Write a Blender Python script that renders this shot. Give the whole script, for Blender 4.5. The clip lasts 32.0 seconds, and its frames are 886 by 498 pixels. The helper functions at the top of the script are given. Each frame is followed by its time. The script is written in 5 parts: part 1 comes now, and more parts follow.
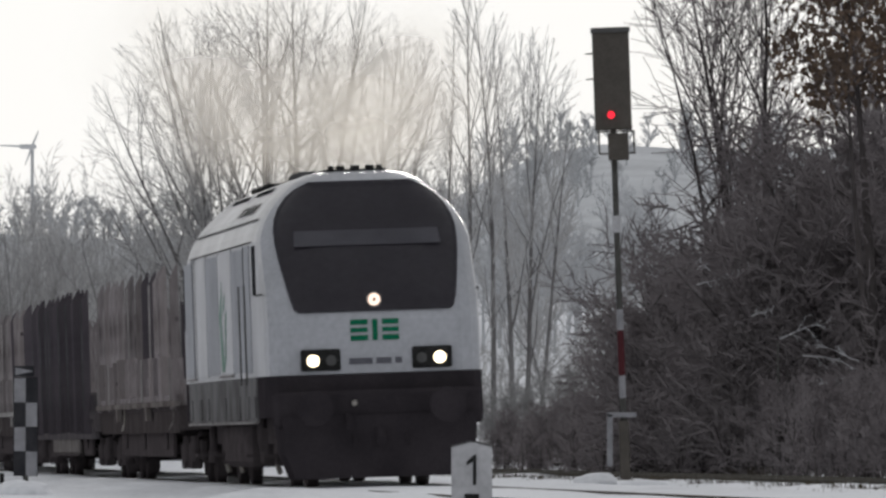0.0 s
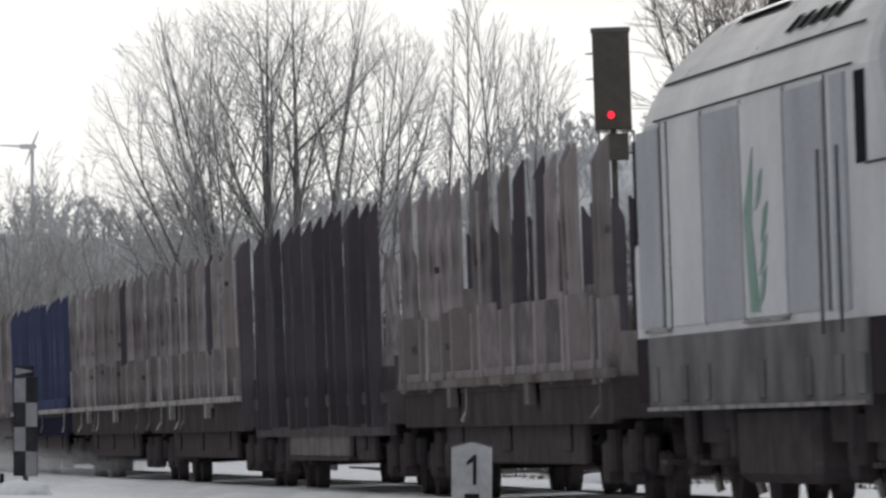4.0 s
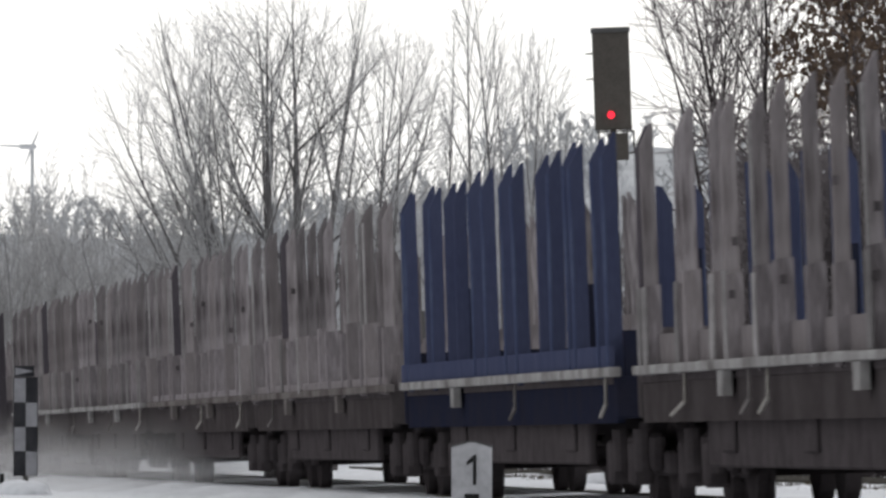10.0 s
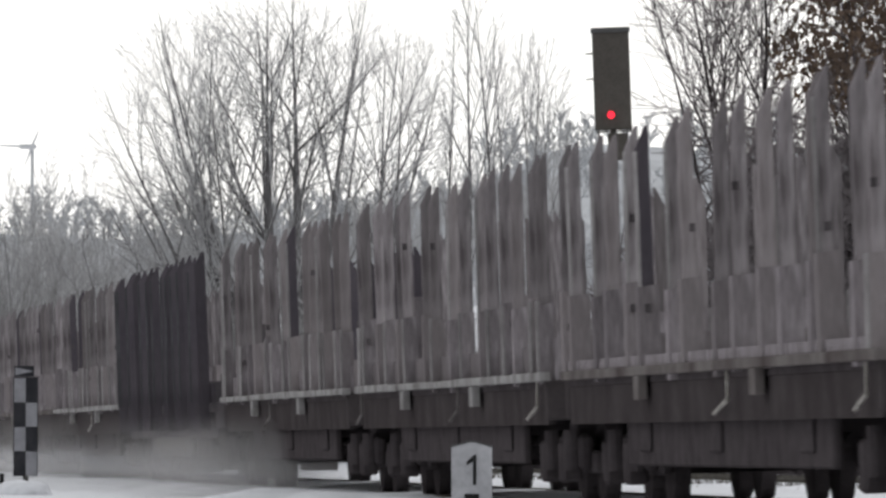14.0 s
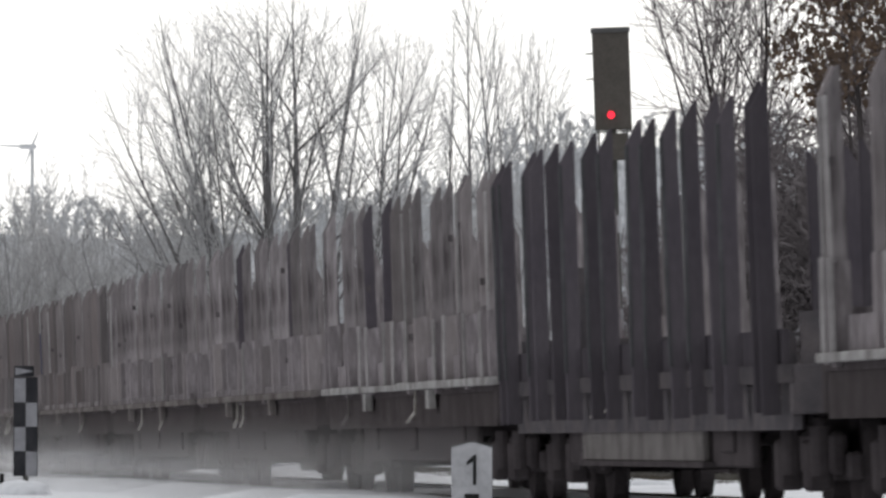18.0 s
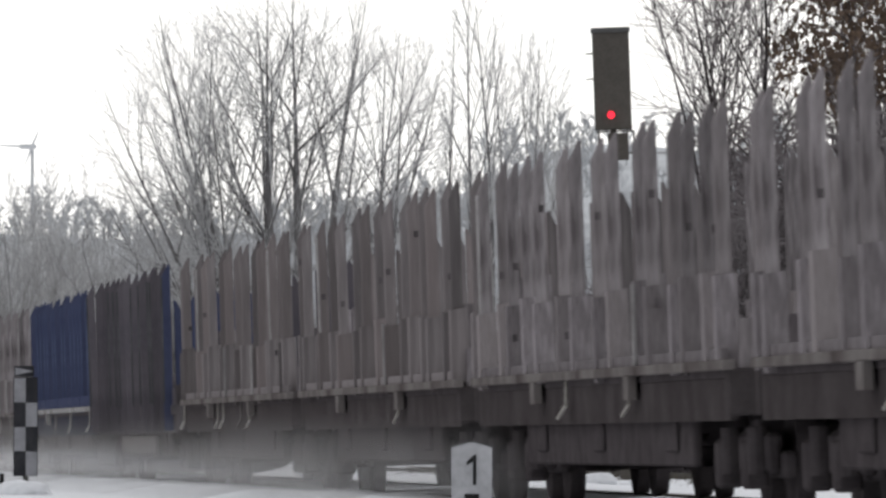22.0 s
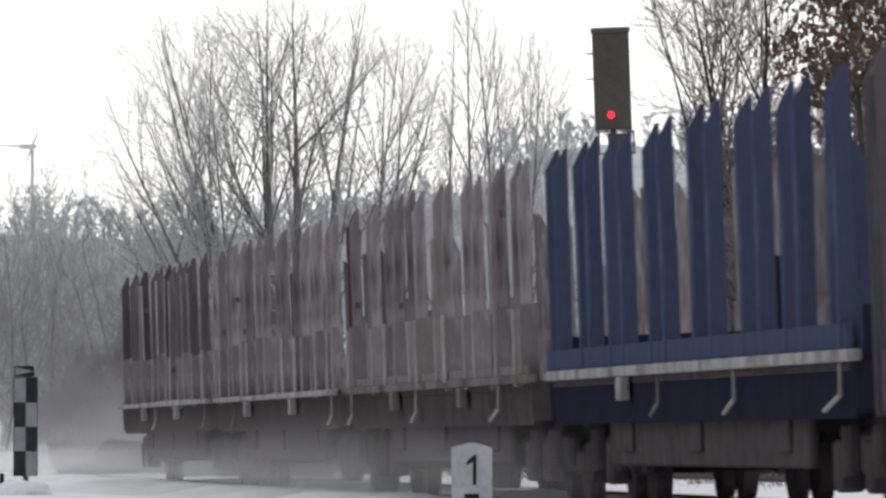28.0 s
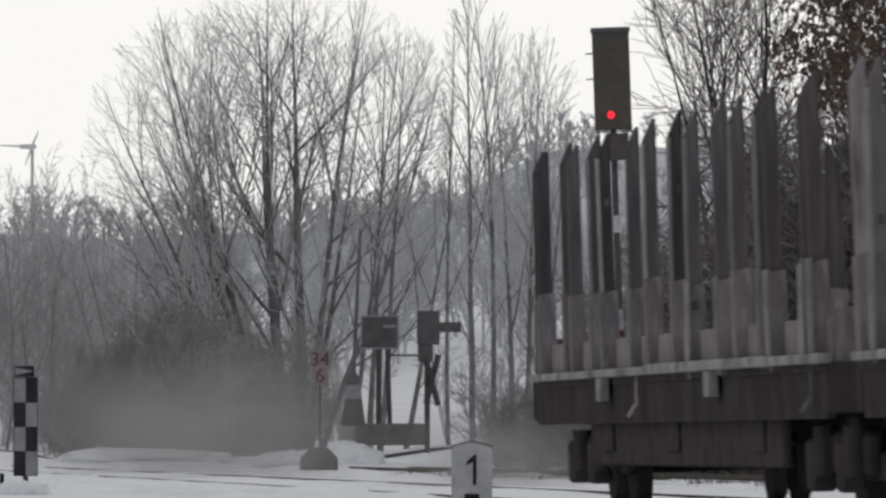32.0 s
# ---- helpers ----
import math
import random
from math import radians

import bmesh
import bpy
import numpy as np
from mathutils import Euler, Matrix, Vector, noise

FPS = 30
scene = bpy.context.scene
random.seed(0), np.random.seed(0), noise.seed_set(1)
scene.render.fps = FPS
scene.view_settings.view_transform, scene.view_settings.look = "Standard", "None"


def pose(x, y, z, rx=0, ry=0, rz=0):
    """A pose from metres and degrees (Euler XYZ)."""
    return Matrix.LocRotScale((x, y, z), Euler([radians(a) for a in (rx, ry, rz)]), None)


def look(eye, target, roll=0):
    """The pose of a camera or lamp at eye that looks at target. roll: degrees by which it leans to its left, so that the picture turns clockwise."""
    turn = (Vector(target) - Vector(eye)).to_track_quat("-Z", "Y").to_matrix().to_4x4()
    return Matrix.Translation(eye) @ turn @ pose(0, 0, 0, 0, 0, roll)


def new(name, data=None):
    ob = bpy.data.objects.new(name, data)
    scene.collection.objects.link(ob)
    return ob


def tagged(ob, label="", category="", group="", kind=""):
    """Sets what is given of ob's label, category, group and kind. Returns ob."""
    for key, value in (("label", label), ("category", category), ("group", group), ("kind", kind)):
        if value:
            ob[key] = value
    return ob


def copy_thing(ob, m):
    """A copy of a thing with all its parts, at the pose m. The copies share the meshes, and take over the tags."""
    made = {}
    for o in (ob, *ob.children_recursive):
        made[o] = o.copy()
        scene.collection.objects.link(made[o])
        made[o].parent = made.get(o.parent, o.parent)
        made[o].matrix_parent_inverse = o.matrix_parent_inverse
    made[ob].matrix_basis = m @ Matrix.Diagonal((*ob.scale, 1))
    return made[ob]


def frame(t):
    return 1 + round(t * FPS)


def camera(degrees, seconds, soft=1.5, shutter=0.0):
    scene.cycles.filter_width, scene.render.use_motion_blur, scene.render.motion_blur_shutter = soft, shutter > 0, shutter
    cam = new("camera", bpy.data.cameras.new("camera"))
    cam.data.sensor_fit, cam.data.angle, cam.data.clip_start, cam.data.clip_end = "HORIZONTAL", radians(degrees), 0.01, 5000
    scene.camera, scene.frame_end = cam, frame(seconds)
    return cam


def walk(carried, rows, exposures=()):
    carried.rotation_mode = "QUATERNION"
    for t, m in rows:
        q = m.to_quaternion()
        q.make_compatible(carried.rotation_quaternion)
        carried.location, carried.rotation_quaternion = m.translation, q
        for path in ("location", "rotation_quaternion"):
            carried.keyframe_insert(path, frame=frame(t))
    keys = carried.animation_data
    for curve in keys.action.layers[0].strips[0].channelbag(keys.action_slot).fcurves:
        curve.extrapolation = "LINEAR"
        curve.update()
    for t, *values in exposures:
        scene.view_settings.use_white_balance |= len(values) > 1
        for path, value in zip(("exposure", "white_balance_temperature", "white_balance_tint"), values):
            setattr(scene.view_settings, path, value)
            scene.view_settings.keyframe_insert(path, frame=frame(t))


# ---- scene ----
import collections
from mathutils.kdtree import KDTree

# A static long-lens view down a straight piece of canted track in a snowy station throat.
cam = camera(5.1015, 32.0, soft=2.7, shutter=0.4)
EYE = (0.0, 0.0, 0.5287)
VIEW = look(EYE, (0.0, 100.0, 0.5287 + 1.9812))
walk(cam, [(0.0, VIEW), (32.0, VIEW)],
     exposures=[(0.0, -0.04), (1.0, -0.05), (2.0, -0.06), (3.5, 0.0), (5.5, 0.15), (10.0, 0.28), (20.0, 0.4), (27.5, 0.42), (29.0, 0.31), (30.0, 0.15), (31.0, 0.0), (32.0, -0.1)])

# ---- light: overcast winter sky, veiled low sun behind the trees ----
world = bpy.data.worlds.new("world")
scene.world = world
world.use_nodes = True
wn = world.node_tree.nodes
wl = world.node_tree.links
wn.clear()
w_out = wn.new("ShaderNodeOutputWorld")
w_bg = wn.new("ShaderNodeBackground")
w_bg.inputs["Strength"].default_value = 0.1
w_sky = wn.new("ShaderNodeTexSky")
w_sky.sky_type = 'NISHITA'
w_sky.sun_disc = False
w_sky.sun_elevation = radians(9)
w_sky.sun_rotation = radians(4)
w_sky.dust_density = 8.0
w_sky.air_density = 1.2
w_mix = wn.new("ShaderNodeMix")
w_mix.data_type = 'RGBA'
w_mix.inputs["Factor"].default_value = 0.3
w_mix.inputs["B"].default_value = (9.3, 9.4, 9.7, 1)
w_grey = wn.new("ShaderNodeHueSaturation")
w_grey.inputs["Saturation"].default_value = 0.2
w_grey.inputs["Value"].default_value = 2.2
wl.new(w_sky.outputs["Color"], w_grey.inputs["Color"])
wl.new(w_grey.outputs["Color"], w_mix.inputs["A"])
w_veil = wn.new("ShaderNodeMix")
w_veil.data_type = 'RGBA'
w_veil.blend_type = 'DARKEN'
w_veil.inputs["Factor"].default_value = 1.0
w_veil.inputs["B"].default_value = (10.3, 10.15, 9.85, 1)
wl.new(w_mix.outputs["Result"], w_veil.inputs["A"])
wl.new(w_veil.outputs["Result"], w_bg.inputs["Color"])
wl.new(w_bg.outputs["Background"], w_out.inputs["Surface"])

sun = new("sun", bpy.data.lights.new("sun", 'SUN'))
sun.data.energy = 1.1
sun.data.angle = radians(14)
sun.data.color = (1.0, 0.97, 0.94)
sun.matrix_basis = look((8, 100, 22), (0, 0, 0))


# ---- materials ----
def material(name, colour, second=None, rough=0.7, metal=0.0, scale=6.0, fine=60.0, bump=0.2, vary=0.0, spec=0.0,
             stretch=(1, 1, 1), split=(0.35, 0.7), tint=None):
    """Two tones mixed by coarse noise, fine grain and bump; vary: spread of brightness from object to object; tint: a tone that some take on."""
    m = bpy.data.materials.new(name)
    m.use_nodes = True
    n, k = m.node_tree.nodes, m.node_tree.links
    b = n["Principled BSDF"]
    b.inputs["Metallic"].default_value = metal
    b.inputs["Specular IOR Level"].default_value = spec
    second = second or tuple(c * 0.7 for c in colour)
    tc = n.new("ShaderNodeTexCoord")
    mp = n.new("ShaderNodeMapping")
    mp.inputs["Scale"].default_value = stretch
    k.new(tc.outputs["Object"], mp.inputs["Vector"])
    big = n.new("ShaderNodeTexNoise")
    big.inputs["Scale"].default_value = scale
    big.inputs["Detail"].default_value = 5
    k.new(mp.outputs["Vector"], big.inputs["Vector"])
    ramp = n.new("ShaderNodeMapRange")
    ramp.inputs["From Min"].default_value, ramp.inputs["From Max"].default_value = split
    k.new(big.outputs["Fac"], ramp.inputs["Value"])
    mix = n.new("ShaderNodeMix")
    mix.data_type = 'RGBA'
    mix.inputs["A"].default_value = (*colour, 1)
    mix.inputs["B"].default_value = (*second, 1)
    k.new(ramp.outputs["Result"], mix.inputs["Factor"])
    small = n.new("ShaderNodeTexNoise")
    small.inputs["Scale"].default_value = fine
    small.inputs["Detail"].default_value = 4
    k.new(mp.outputs["Vector"], small.inputs["Vector"])
    hsv = n.new("ShaderNodeHueSaturation")
    base = mix.outputs["Result"]
    if tint:
        who = n.new("ShaderNodeObjectInfo")
        far = n.new("ShaderNodeMath")
        far.operation = 'MULTIPLY'
        far.inputs[1].default_value = 7.31
        k.new(who.outputs["Random"], far.inputs[0])
        part_fac = n.new("ShaderNodeMath")
        part_fac.operation = 'FRACT'
        k.new(far.outputs["Value"], part_fac.inputs[0])
        soft_fac = n.new("ShaderNodeMapRange")
        soft_fac.inputs["From Min"].default_value = 0.35
        soft_fac.inputs["To Max"].default_value = 0.75
        k.new(part_fac.outputs["Value"], soft_fac.inputs["Value"])
        dyed = n.new("ShaderNodeMix")
        dyed.data_type = 'RGBA'
        dyed.inputs["B"].default_value = (*tint, 1)
        k.new(soft_fac.outputs["Result"], dyed.inputs["Factor"])
        k.new(base, dyed.inputs["A"])
        base = dyed.outputs["Result"]
    k.new(base, hsv.inputs["Color"])
    grain = n.new("ShaderNodeMapRange")
    grain.inputs["To Min"].default_value, grain.inputs["To Max"].default_value = 0.8, 1.2
    k.new(small.outputs["Fac"], grain.inputs["Value"])
    val = grain.outputs["Result"]
    if vary:
        info = n.new("ShaderNodeObjectInfo")
        spread = n.new("ShaderNodeMapRange")
        spread.inputs["To Min"].default_value, spread.inputs["To Max"].default_value = 1 - vary, 1 + vary
        k.new(info.outputs["Random"], spread.inputs["Value"])
        mul = n.new("ShaderNodeMath")
        mul.operation = 'MULTIPLY'
        k.new(val, mul.inputs[0])
        k.new(spread.outputs["Result"], mul.inputs[1])
        val = mul.outputs["Value"]
    k.new(val, hsv.inputs["Value"])
    k.new(hsv.outputs["Color"], b.inputs["Base Color"])
    rr = n.new("ShaderNodeMapRange")
    rr.inputs["To Min"].default_value, rr.inputs["To Max"].default_value = max(0.02, rough - 0.12), min(1.0, rough + 0.12)
    k.new(big.outputs["Fac"], rr.inputs["Value"])
    k.new(rr.outputs["Result"], b.inputs["Roughness"])
    if bump:
        bp = n.new("ShaderNodeBump")
        bp.inputs["Strength"].default_value = bump
        bp.inputs["Distance"].default_value = 0.02
        k.new(small.outputs["Fac"], bp.inputs["Height"])
        k.new(bp.outputs["Normal"], b.inputs["Normal"])
    return m


def glow(name, colour, strength):
    m = bpy.data.materials.new(name)
    m.use_nodes = True
    b = m.node_tree.nodes["Principled BSDF"]
    b.inputs["Base Color"].default_value = (*colour, 1)
    b.inputs["Emission Color"].default_value = (*colour, 1)
    b.inputs["Emission Strength"].default_value = strength
    return m


def veil(name, colour, cover, scale, through_light=0.5):
    """Thin smoke or blown snow: a shell that is densest in its middle and fades out to its rim, with billows."""
    m = bpy.data.materials.new(name)
    m.use_nodes = True
    n, k = m.node_tree.nodes, m.node_tree.links
    n.clear()
    out = n.new("ShaderNodeOutputMaterial")
    mix = n.new("ShaderNodeMixShader")
    clear = n.new("ShaderNodeBsdfTransparent")
    dif = n.new("ShaderNodeBsdfDiffuse")
    dif.inputs["Color"].default_value = (*colour, 1)
    trl = n.new("ShaderNodeBsdfTranslucent")
    trl.inputs["Color"].default_value = (*colour, 1)
    both = n.new("ShaderNodeMixShader")
    both.inputs["Fac"].default_value = through_light
    k.new(dif.outputs[0], both.inputs[1])
    k.new(trl.outputs[0], both.inputs[2])
    tc = n.new("ShaderNodeTexCoord")
    flat = n.new("ShaderNodeVectorMath")
    flat.operation = 'MULTIPLY'
    flat.inputs[1].default_value = (0, 1, 1)
    k.new(tc.outputs["Object"], flat.inputs[0])
    far = n.new("ShaderNodeVectorMath")
    far.operation = 'LENGTH'
    k.new(flat.outputs["Vector"], far.inputs[0])
    fade = n.new("ShaderNodeMapRange")
    fade.interpolation_type = 'SMOOTHERSTEP'
    fade.inputs["From Min"].default_value, fade.inputs["From Max"].default_value = 1.0, 0.0
    k.new(far.outputs["Value"], fade.inputs["Value"])
    info = n.new("ShaderNodeObjectInfo")
    shift = n.new("ShaderNodeVectorMath")
    shift.operation = 'SCALE'
    shift.inputs[0].default_value = (13.0, 31.0, 17.0)
    k.new(info.outputs["Random"], shift.inputs["Scale"])
    add = n.new("ShaderNodeVectorMath")
    k.new(tc.outputs["Object"], add.inputs[0])
    k.new(shift.outputs["Vector"], add.inputs[1])
    tex = n.new("ShaderNodeTexNoise")
    tex.inputs["Scale"].default_value = scale
    tex.inputs["Detail"].default_value = 3
    k.new(add.outputs["Vector"], tex.inputs["Vector"])
    rng = n.new("ShaderNodeMapRange")
    rng.inputs["From Min"].default_value, rng.inputs["From Max"].default_value = 0.3, 0.7
    rng.inputs["To Min"].default_value, rng.inputs["To Max"].default_value = cover * 0.25, cover
    k.new(tex.outputs["Fac"], rng.inputs["Value"])
    dense = n.new("ShaderNodeMath")
    dense.operation = 'MULTIPLY'
    k.new(rng.outputs["Result"], dense.inputs[0])
    k.new(fade.outputs["Result"], dense.inputs[1])
    k.new(dense.outputs["Value"], mix.inputs["Fac"])
    k.new(clear.outputs[0], mix.inputs[1])
    k.new(both.outputs[0], mix.inputs[2])
    k.new(mix.outputs[0], out.inputs["Surface"])
    return m


SNOW = material("snow", (0.86, 0.87, 0.9), (0.74, 0.75, 0.78), 0.6, scale=0.8, fine=9, bump=0.5)
TRAMPLED = material("trampled_snow", (0.7, 0.7, 0.72), (0.42, 0.41, 0.41), 0.7, scale=0.5, fine=8, bump=0.6)
RAIL = material("rail_steel", (0.13, 0.122, 0.109), (0.078, 0.0728, 0.065), 0.7, 0.0, scale=3)
BARK = material("bark", (0.16, 0.154, 0.157), (0.25, 0.243, 0.245), 0.9, scale=2, fine=20, bump=0.5)
BARK_DARK = material("dark_bark", (0.06, 0.053, 0.053), (0.1, 0.09, 0.09), 0.9, scale=2, fine=20, bump=0.5)
# haze is put into the pale base colour of these three twig materials
HAZED_TWIG = material("hazed_twigs", (0.43, 0.425, 0.428), (0.56, 0.56, 0.563), 0.9, scale=0.6, fine=10, bump=0)
FAR_HAZED_TWIG = material("far_hazed_twigs", (0.6, 0.61, 0.63), (0.48, 0.49, 0.505), 0.9, scale=0.3, fine=6, bump=0)
SCRUB_TWIG = material("hazed_scrub_twigs", (0.36, 0.357, 0.357), (0.27, 0.265, 0.265), 0.9, scale=0.6, fine=10, bump=0)
TWIG = material("dark_twigs", (0.19, 0.17, 0.175), (0.27, 0.247, 0.252), 0.9, scale=0.8, fine=10, bump=0)
# distant woodland, haze put into its pale base colour
RIDGE = material("hazed_woodland", (0.66, 0.675, 0.695), (0.54, 0.55, 0.57), 0.9, scale=0.15, fine=1.2, bump=0)
LEAF = material("withered_leaves", (0.15, 0.106, 0.078), (0.09, 0.072, 0.062), 0.8, scale=1.5, fine=12, bump=0)
# black paint and dirty steel, both raised in tone to stand in for haze
STEEL_BLACK = material("black_painted_steel", (0.0819, 0.0764, 0.0837), (0.127, 0.113, 0.116), 0.5, 0.0, scale=3, fine=30, vary=0.15)
UNDER = material("dirty_hazed_underframe", (0.07, 0.061, 0.064), (0.1, 0.088, 0.091), 0.85, 0.0, scale=3, fine=25, bump=0.4)
GREY_STAKE = material("galvanised_grey_steel", (0.33, 0.304, 0.312), (0.12, 0.106, 0.11), 0.85, 0.0, scale=14, fine=40, bump=0.15, vary=0.32, stretch=(1, 1, 0.16), split=(0.3, 0.68), tint=(0.215, 0.193, 0.193))
SNOWY_TWIG = material("snow_laden_twigs", (0.637, 0.642, 0.663), (0.306, 0.297, 0.306), 0.9, scale=3, fine=20, bump=0)
DEAD_GRASS = material("dead_grass", (0.1, 0.085, 0.06), (0.06, 0.052, 0.045), 0.9, scale=2, fine=9, bump=0)
GREY_SLEEVE = material("scuffed_grey_steel", (0.32, 0.293, 0.305), (0.14, 0.124, 0.13), 0.85, 0.0, scale=14, fine=40, bump=0.2, vary=0.26, stretch=(1, 1, 0.22), split=(0.3, 0.68), tint=(0.235, 0.211, 0.21))
GRIMY_STAKE = material("grimy_brown_grey_steel", (0.235, 0.214, 0.216), (0.14, 0.126, 0.128), 0.85, 0.0, scale=14, fine=40, bump=0.15, vary=0.3, stretch=(1, 1, 0.07), split=(0.3, 0.68), tint=(0.2, 0.172, 0.17))
EDGE = material("pale_edge", (0.36, 0.345, 0.345), (0.16, 0.15, 0.15), 0.7, 0.0, scale=2, fine=25, vary=0.3)
RUST_STAKE = material("rust_red_steel", (0.085, 0.06, 0.058), (0.06, 0.045, 0.045), 0.7, scale=2, fine=25)
BLUE_STAKE = material("blue_painted_steel", (0.0562, 0.065, 0.119), (0.075, 0.0838, 0.138), 0.85, 0.0, scale=2, fine=30, bump=0.1, vary=0.12, stretch=(1, 1, 0.3))
BLUE_GRIME = material("grimy_blue_steel", (0.021, 0.0238, 0.0434), (0.028, 0.028, 0.0406), 0.9, scale=2, fine=20)
BLUE_EDGE = material("lighter_blue_edge", (0.09, 0.11, 0.18), (0.05, 0.06, 0.12), 0.5, scale=3, fine=20)
# black paint raised to a dark grey in place of haze
BLACK_STAKE = material("black_stake_paint", (0.074, 0.066, 0.077), (0.112, 0.1, 0.109), 0.85, scale=2, fine=30, bump=0.1, vary=0.25, stretch=(1, 1, 0.3))
CHARCOAL_STAKE = material("charcoal_painted_steel", (0.094, 0.086, 0.1), (0.141, 0.126, 0.137), 0.85, scale=2, fine=30, bump=0.1, vary=0.2, stretch=(1, 1, 0.3))
BLACK_EDGE = material("lighter_charcoal_edge", (0.1, 0.1, 0.105), (0.05, 0.05, 0.053), 0.5, scale=3, fine=20)
SILL = material("frosted_sill", (0.38, 0.371, 0.366), (0.17, 0.158, 0.156), 0.7, scale=2.2, fine=14, bump=0.4)
SILL_DIRTY = material("dirty_sill", (0.2, 0.183, 0.177), (0.09, 0.076, 0.074), 0.75, scale=1.2, fine=14, bump=0.4)
BROWN = material("brown_solebar", (0.06, 0.052, 0.053), (0.085, 0.075, 0.076), 0.75, scale=1.5, fine=20)
DUSTY = material("dusty_steel_tray", (0.216, 0.2, 0.196), (0.121, 0.112, 0.108), 0.85, scale=1.5, fine=16)
HOOKS = material("worn_lever", (0.45, 0.43, 0.4), (0.25, 0.23, 0.21), 0.5, 0.4, scale=8)
LOCO_WHITE = material("white_body_paint", (0.44, 0.45, 0.485), (0.36, 0.368, 0.395), 0.35, scale=0.7, fine=12, bump=0.03, spec=0.1)
LOCO_GREY = material("grey_skirt_paint", (0.19, 0.188, 0.192), (0.1, 0.096, 0.098), 0.55, scale=1.2, fine=15, bump=0.1)
PANEL = material("silver_panel_paint", (0.42, 0.43, 0.462), (0.34, 0.348, 0.372), 0.4, scale=0.8, fine=15, bump=0.03)
LOCO_DARK = material("anthracite_apron", (0.034, 0.03, 0.034), (0.05, 0.044, 0.049), 0.6, scale=1.5, fine=20)
# black glass, base colour raised to purple-grey in place of its reflection
GLASS = material("black_tinted_glass", (0.062, 0.056, 0.069), (0.072, 0.066, 0.079), 0.15, scale=1, fine=10, bump=0, spec=0.4)
SIDE_GLASS = material("dark_side_window", (0.02, 0.02, 0.024), (0.03, 0.03, 0.034), 0.6, scale=2, bump=0)
BLIND = material("grey_sun_blind", (0.2, 0.195, 0.22), (0.16, 0.156, 0.176), 0.5, scale=2)
GREEN = material("green_lettering", (0.012, 0.16, 0.085), (0.01, 0.13, 0.07), 0.4, scale=5, bump=0)
FADED_GREEN = material("faded_green_film", (0.22, 0.33, 0.28), (0.3, 0.38, 0.35), 0.5, scale=3, bump=0)
INK = material("black_paint", (0.0216, 0.0216, 0.0216), (0.036, 0.036, 0.036), 0.6, scale=8)
BAR_GREY = material("grey_lettering", (0.12, 0.12, 0.14), (0.16, 0.16, 0.18), 0.6, scale=8)
LAMP_WHITE = glow("headlamp_glow", (1.0, 0.84, 0.58), 3.5)
LAMP_DIM = glow("top_lamp_glow", (1.0, 0.75, 0.62), 1.2)
LAMP_RED = glow("red_aspect_glow", (1.0, 0.02, 0.045), 1.1)
SIGN_WHITE = material("weathered_white_enamel", (0.5, 0.5, 0.52), (0.36, 0.36, 0.375), 0.6, scale=5, fine=25)
SIGN_BLACK = material("weathered_black_enamel", (0.03, 0.03, 0.034), (0.05, 0.05, 0.055), 0.5, scale=5, fine=25)
# a darker tone of the white enamel
DULL_WHITE = material("dull_white_enamel", (0.3, 0.3, 0.32), (0.22, 0.22, 0.235), 0.7, scale=5, fine=25)
DARK_STAKE = material("dark_weathered_steel", (0.13, 0.118, 0.122), (0.07, 0.062, 0.065), 0.85, scale=14, fine=40, bump=0.15, vary=0.35, stretch=(1, 1, 0.07))
SIGNAL_BOX = material("dull_black_signal_case", (0.085, 0.078, 0.07), (0.11, 0.1, 0.09), 0.75, scale=3, fine=20)
MAST = material("weathered_grey_mast", (0.1, 0.1, 0.095), (0.06, 0.058, 0.055), 0.7, scale=3, fine=20)
RED = material("faded_red_paint", (0.09, 0.028, 0.033), (0.065, 0.024, 0.028), 0.6, scale=4)
CONCRETE = material("concrete", (0.4, 0.39, 0.37), (0.27, 0.26, 0.25), 0.9, scale=3, fine=25, bump=0.4)
# stone tone lightened and greyed to carry the haze
DARK_STONE = material("dark_stone", (0.17, 0.155, 0.155), (0.11, 0.1, 0.1), 0.9, scale=3, fine=20, bump=0.5)
ORANGE = material("dull_orange_enamel", (0.25, 0.21, 0.198), (0.21, 0.178, 0.168), 0.6, scale=5)
CASE = material("dark_grey_case", (0.12, 0.12, 0.12), (0.085, 0.085, 0.085), 0.7, scale=3)
TOWER = material("pale_tower_paint", (0.75, 0.76, 0.78), (0.68, 0.69, 0.7), 0.6, scale=0.05, bump=0)
SMOKE = veil("diesel_haze", (0.9, 0.84, 0.75), 0.55, 1.3, 0.85)
# snow powder coloured grey to stand in for its backlit shade
DUST = veil("shade_grey_powder_snow", (0.275, 0.272, 0.275), 0.9, 0.8)
HAZE = veil("thin_powder_haze", (0.5, 0.49, 0.495), 0.4, 1.2)
DRIFT = veil("blown_snow", (0.8, 0.805, 0.82), 0.3, 1.5)


# ---- mesh helpers ----
def thing(name, m, label, category, group="", kind=""):
    ob = new(name)
    ob.matrix_basis = m
    ob.empty_display_size = 0.2
    return tagged(ob, label, category, group, kind)


def part(name, bm, mat, parent, label="", smooth=False):
    """Links a bmesh as one mesh object under a thing or a part."""
    me = bpy.data.meshes.new(name)
    bm.normal_update()
    bm.to_mesh(me)
    bm.free()
    me.materials.append(mat)
    if smooth:
        me.shade_smooth()
    return part_of(name, me, parent, label)


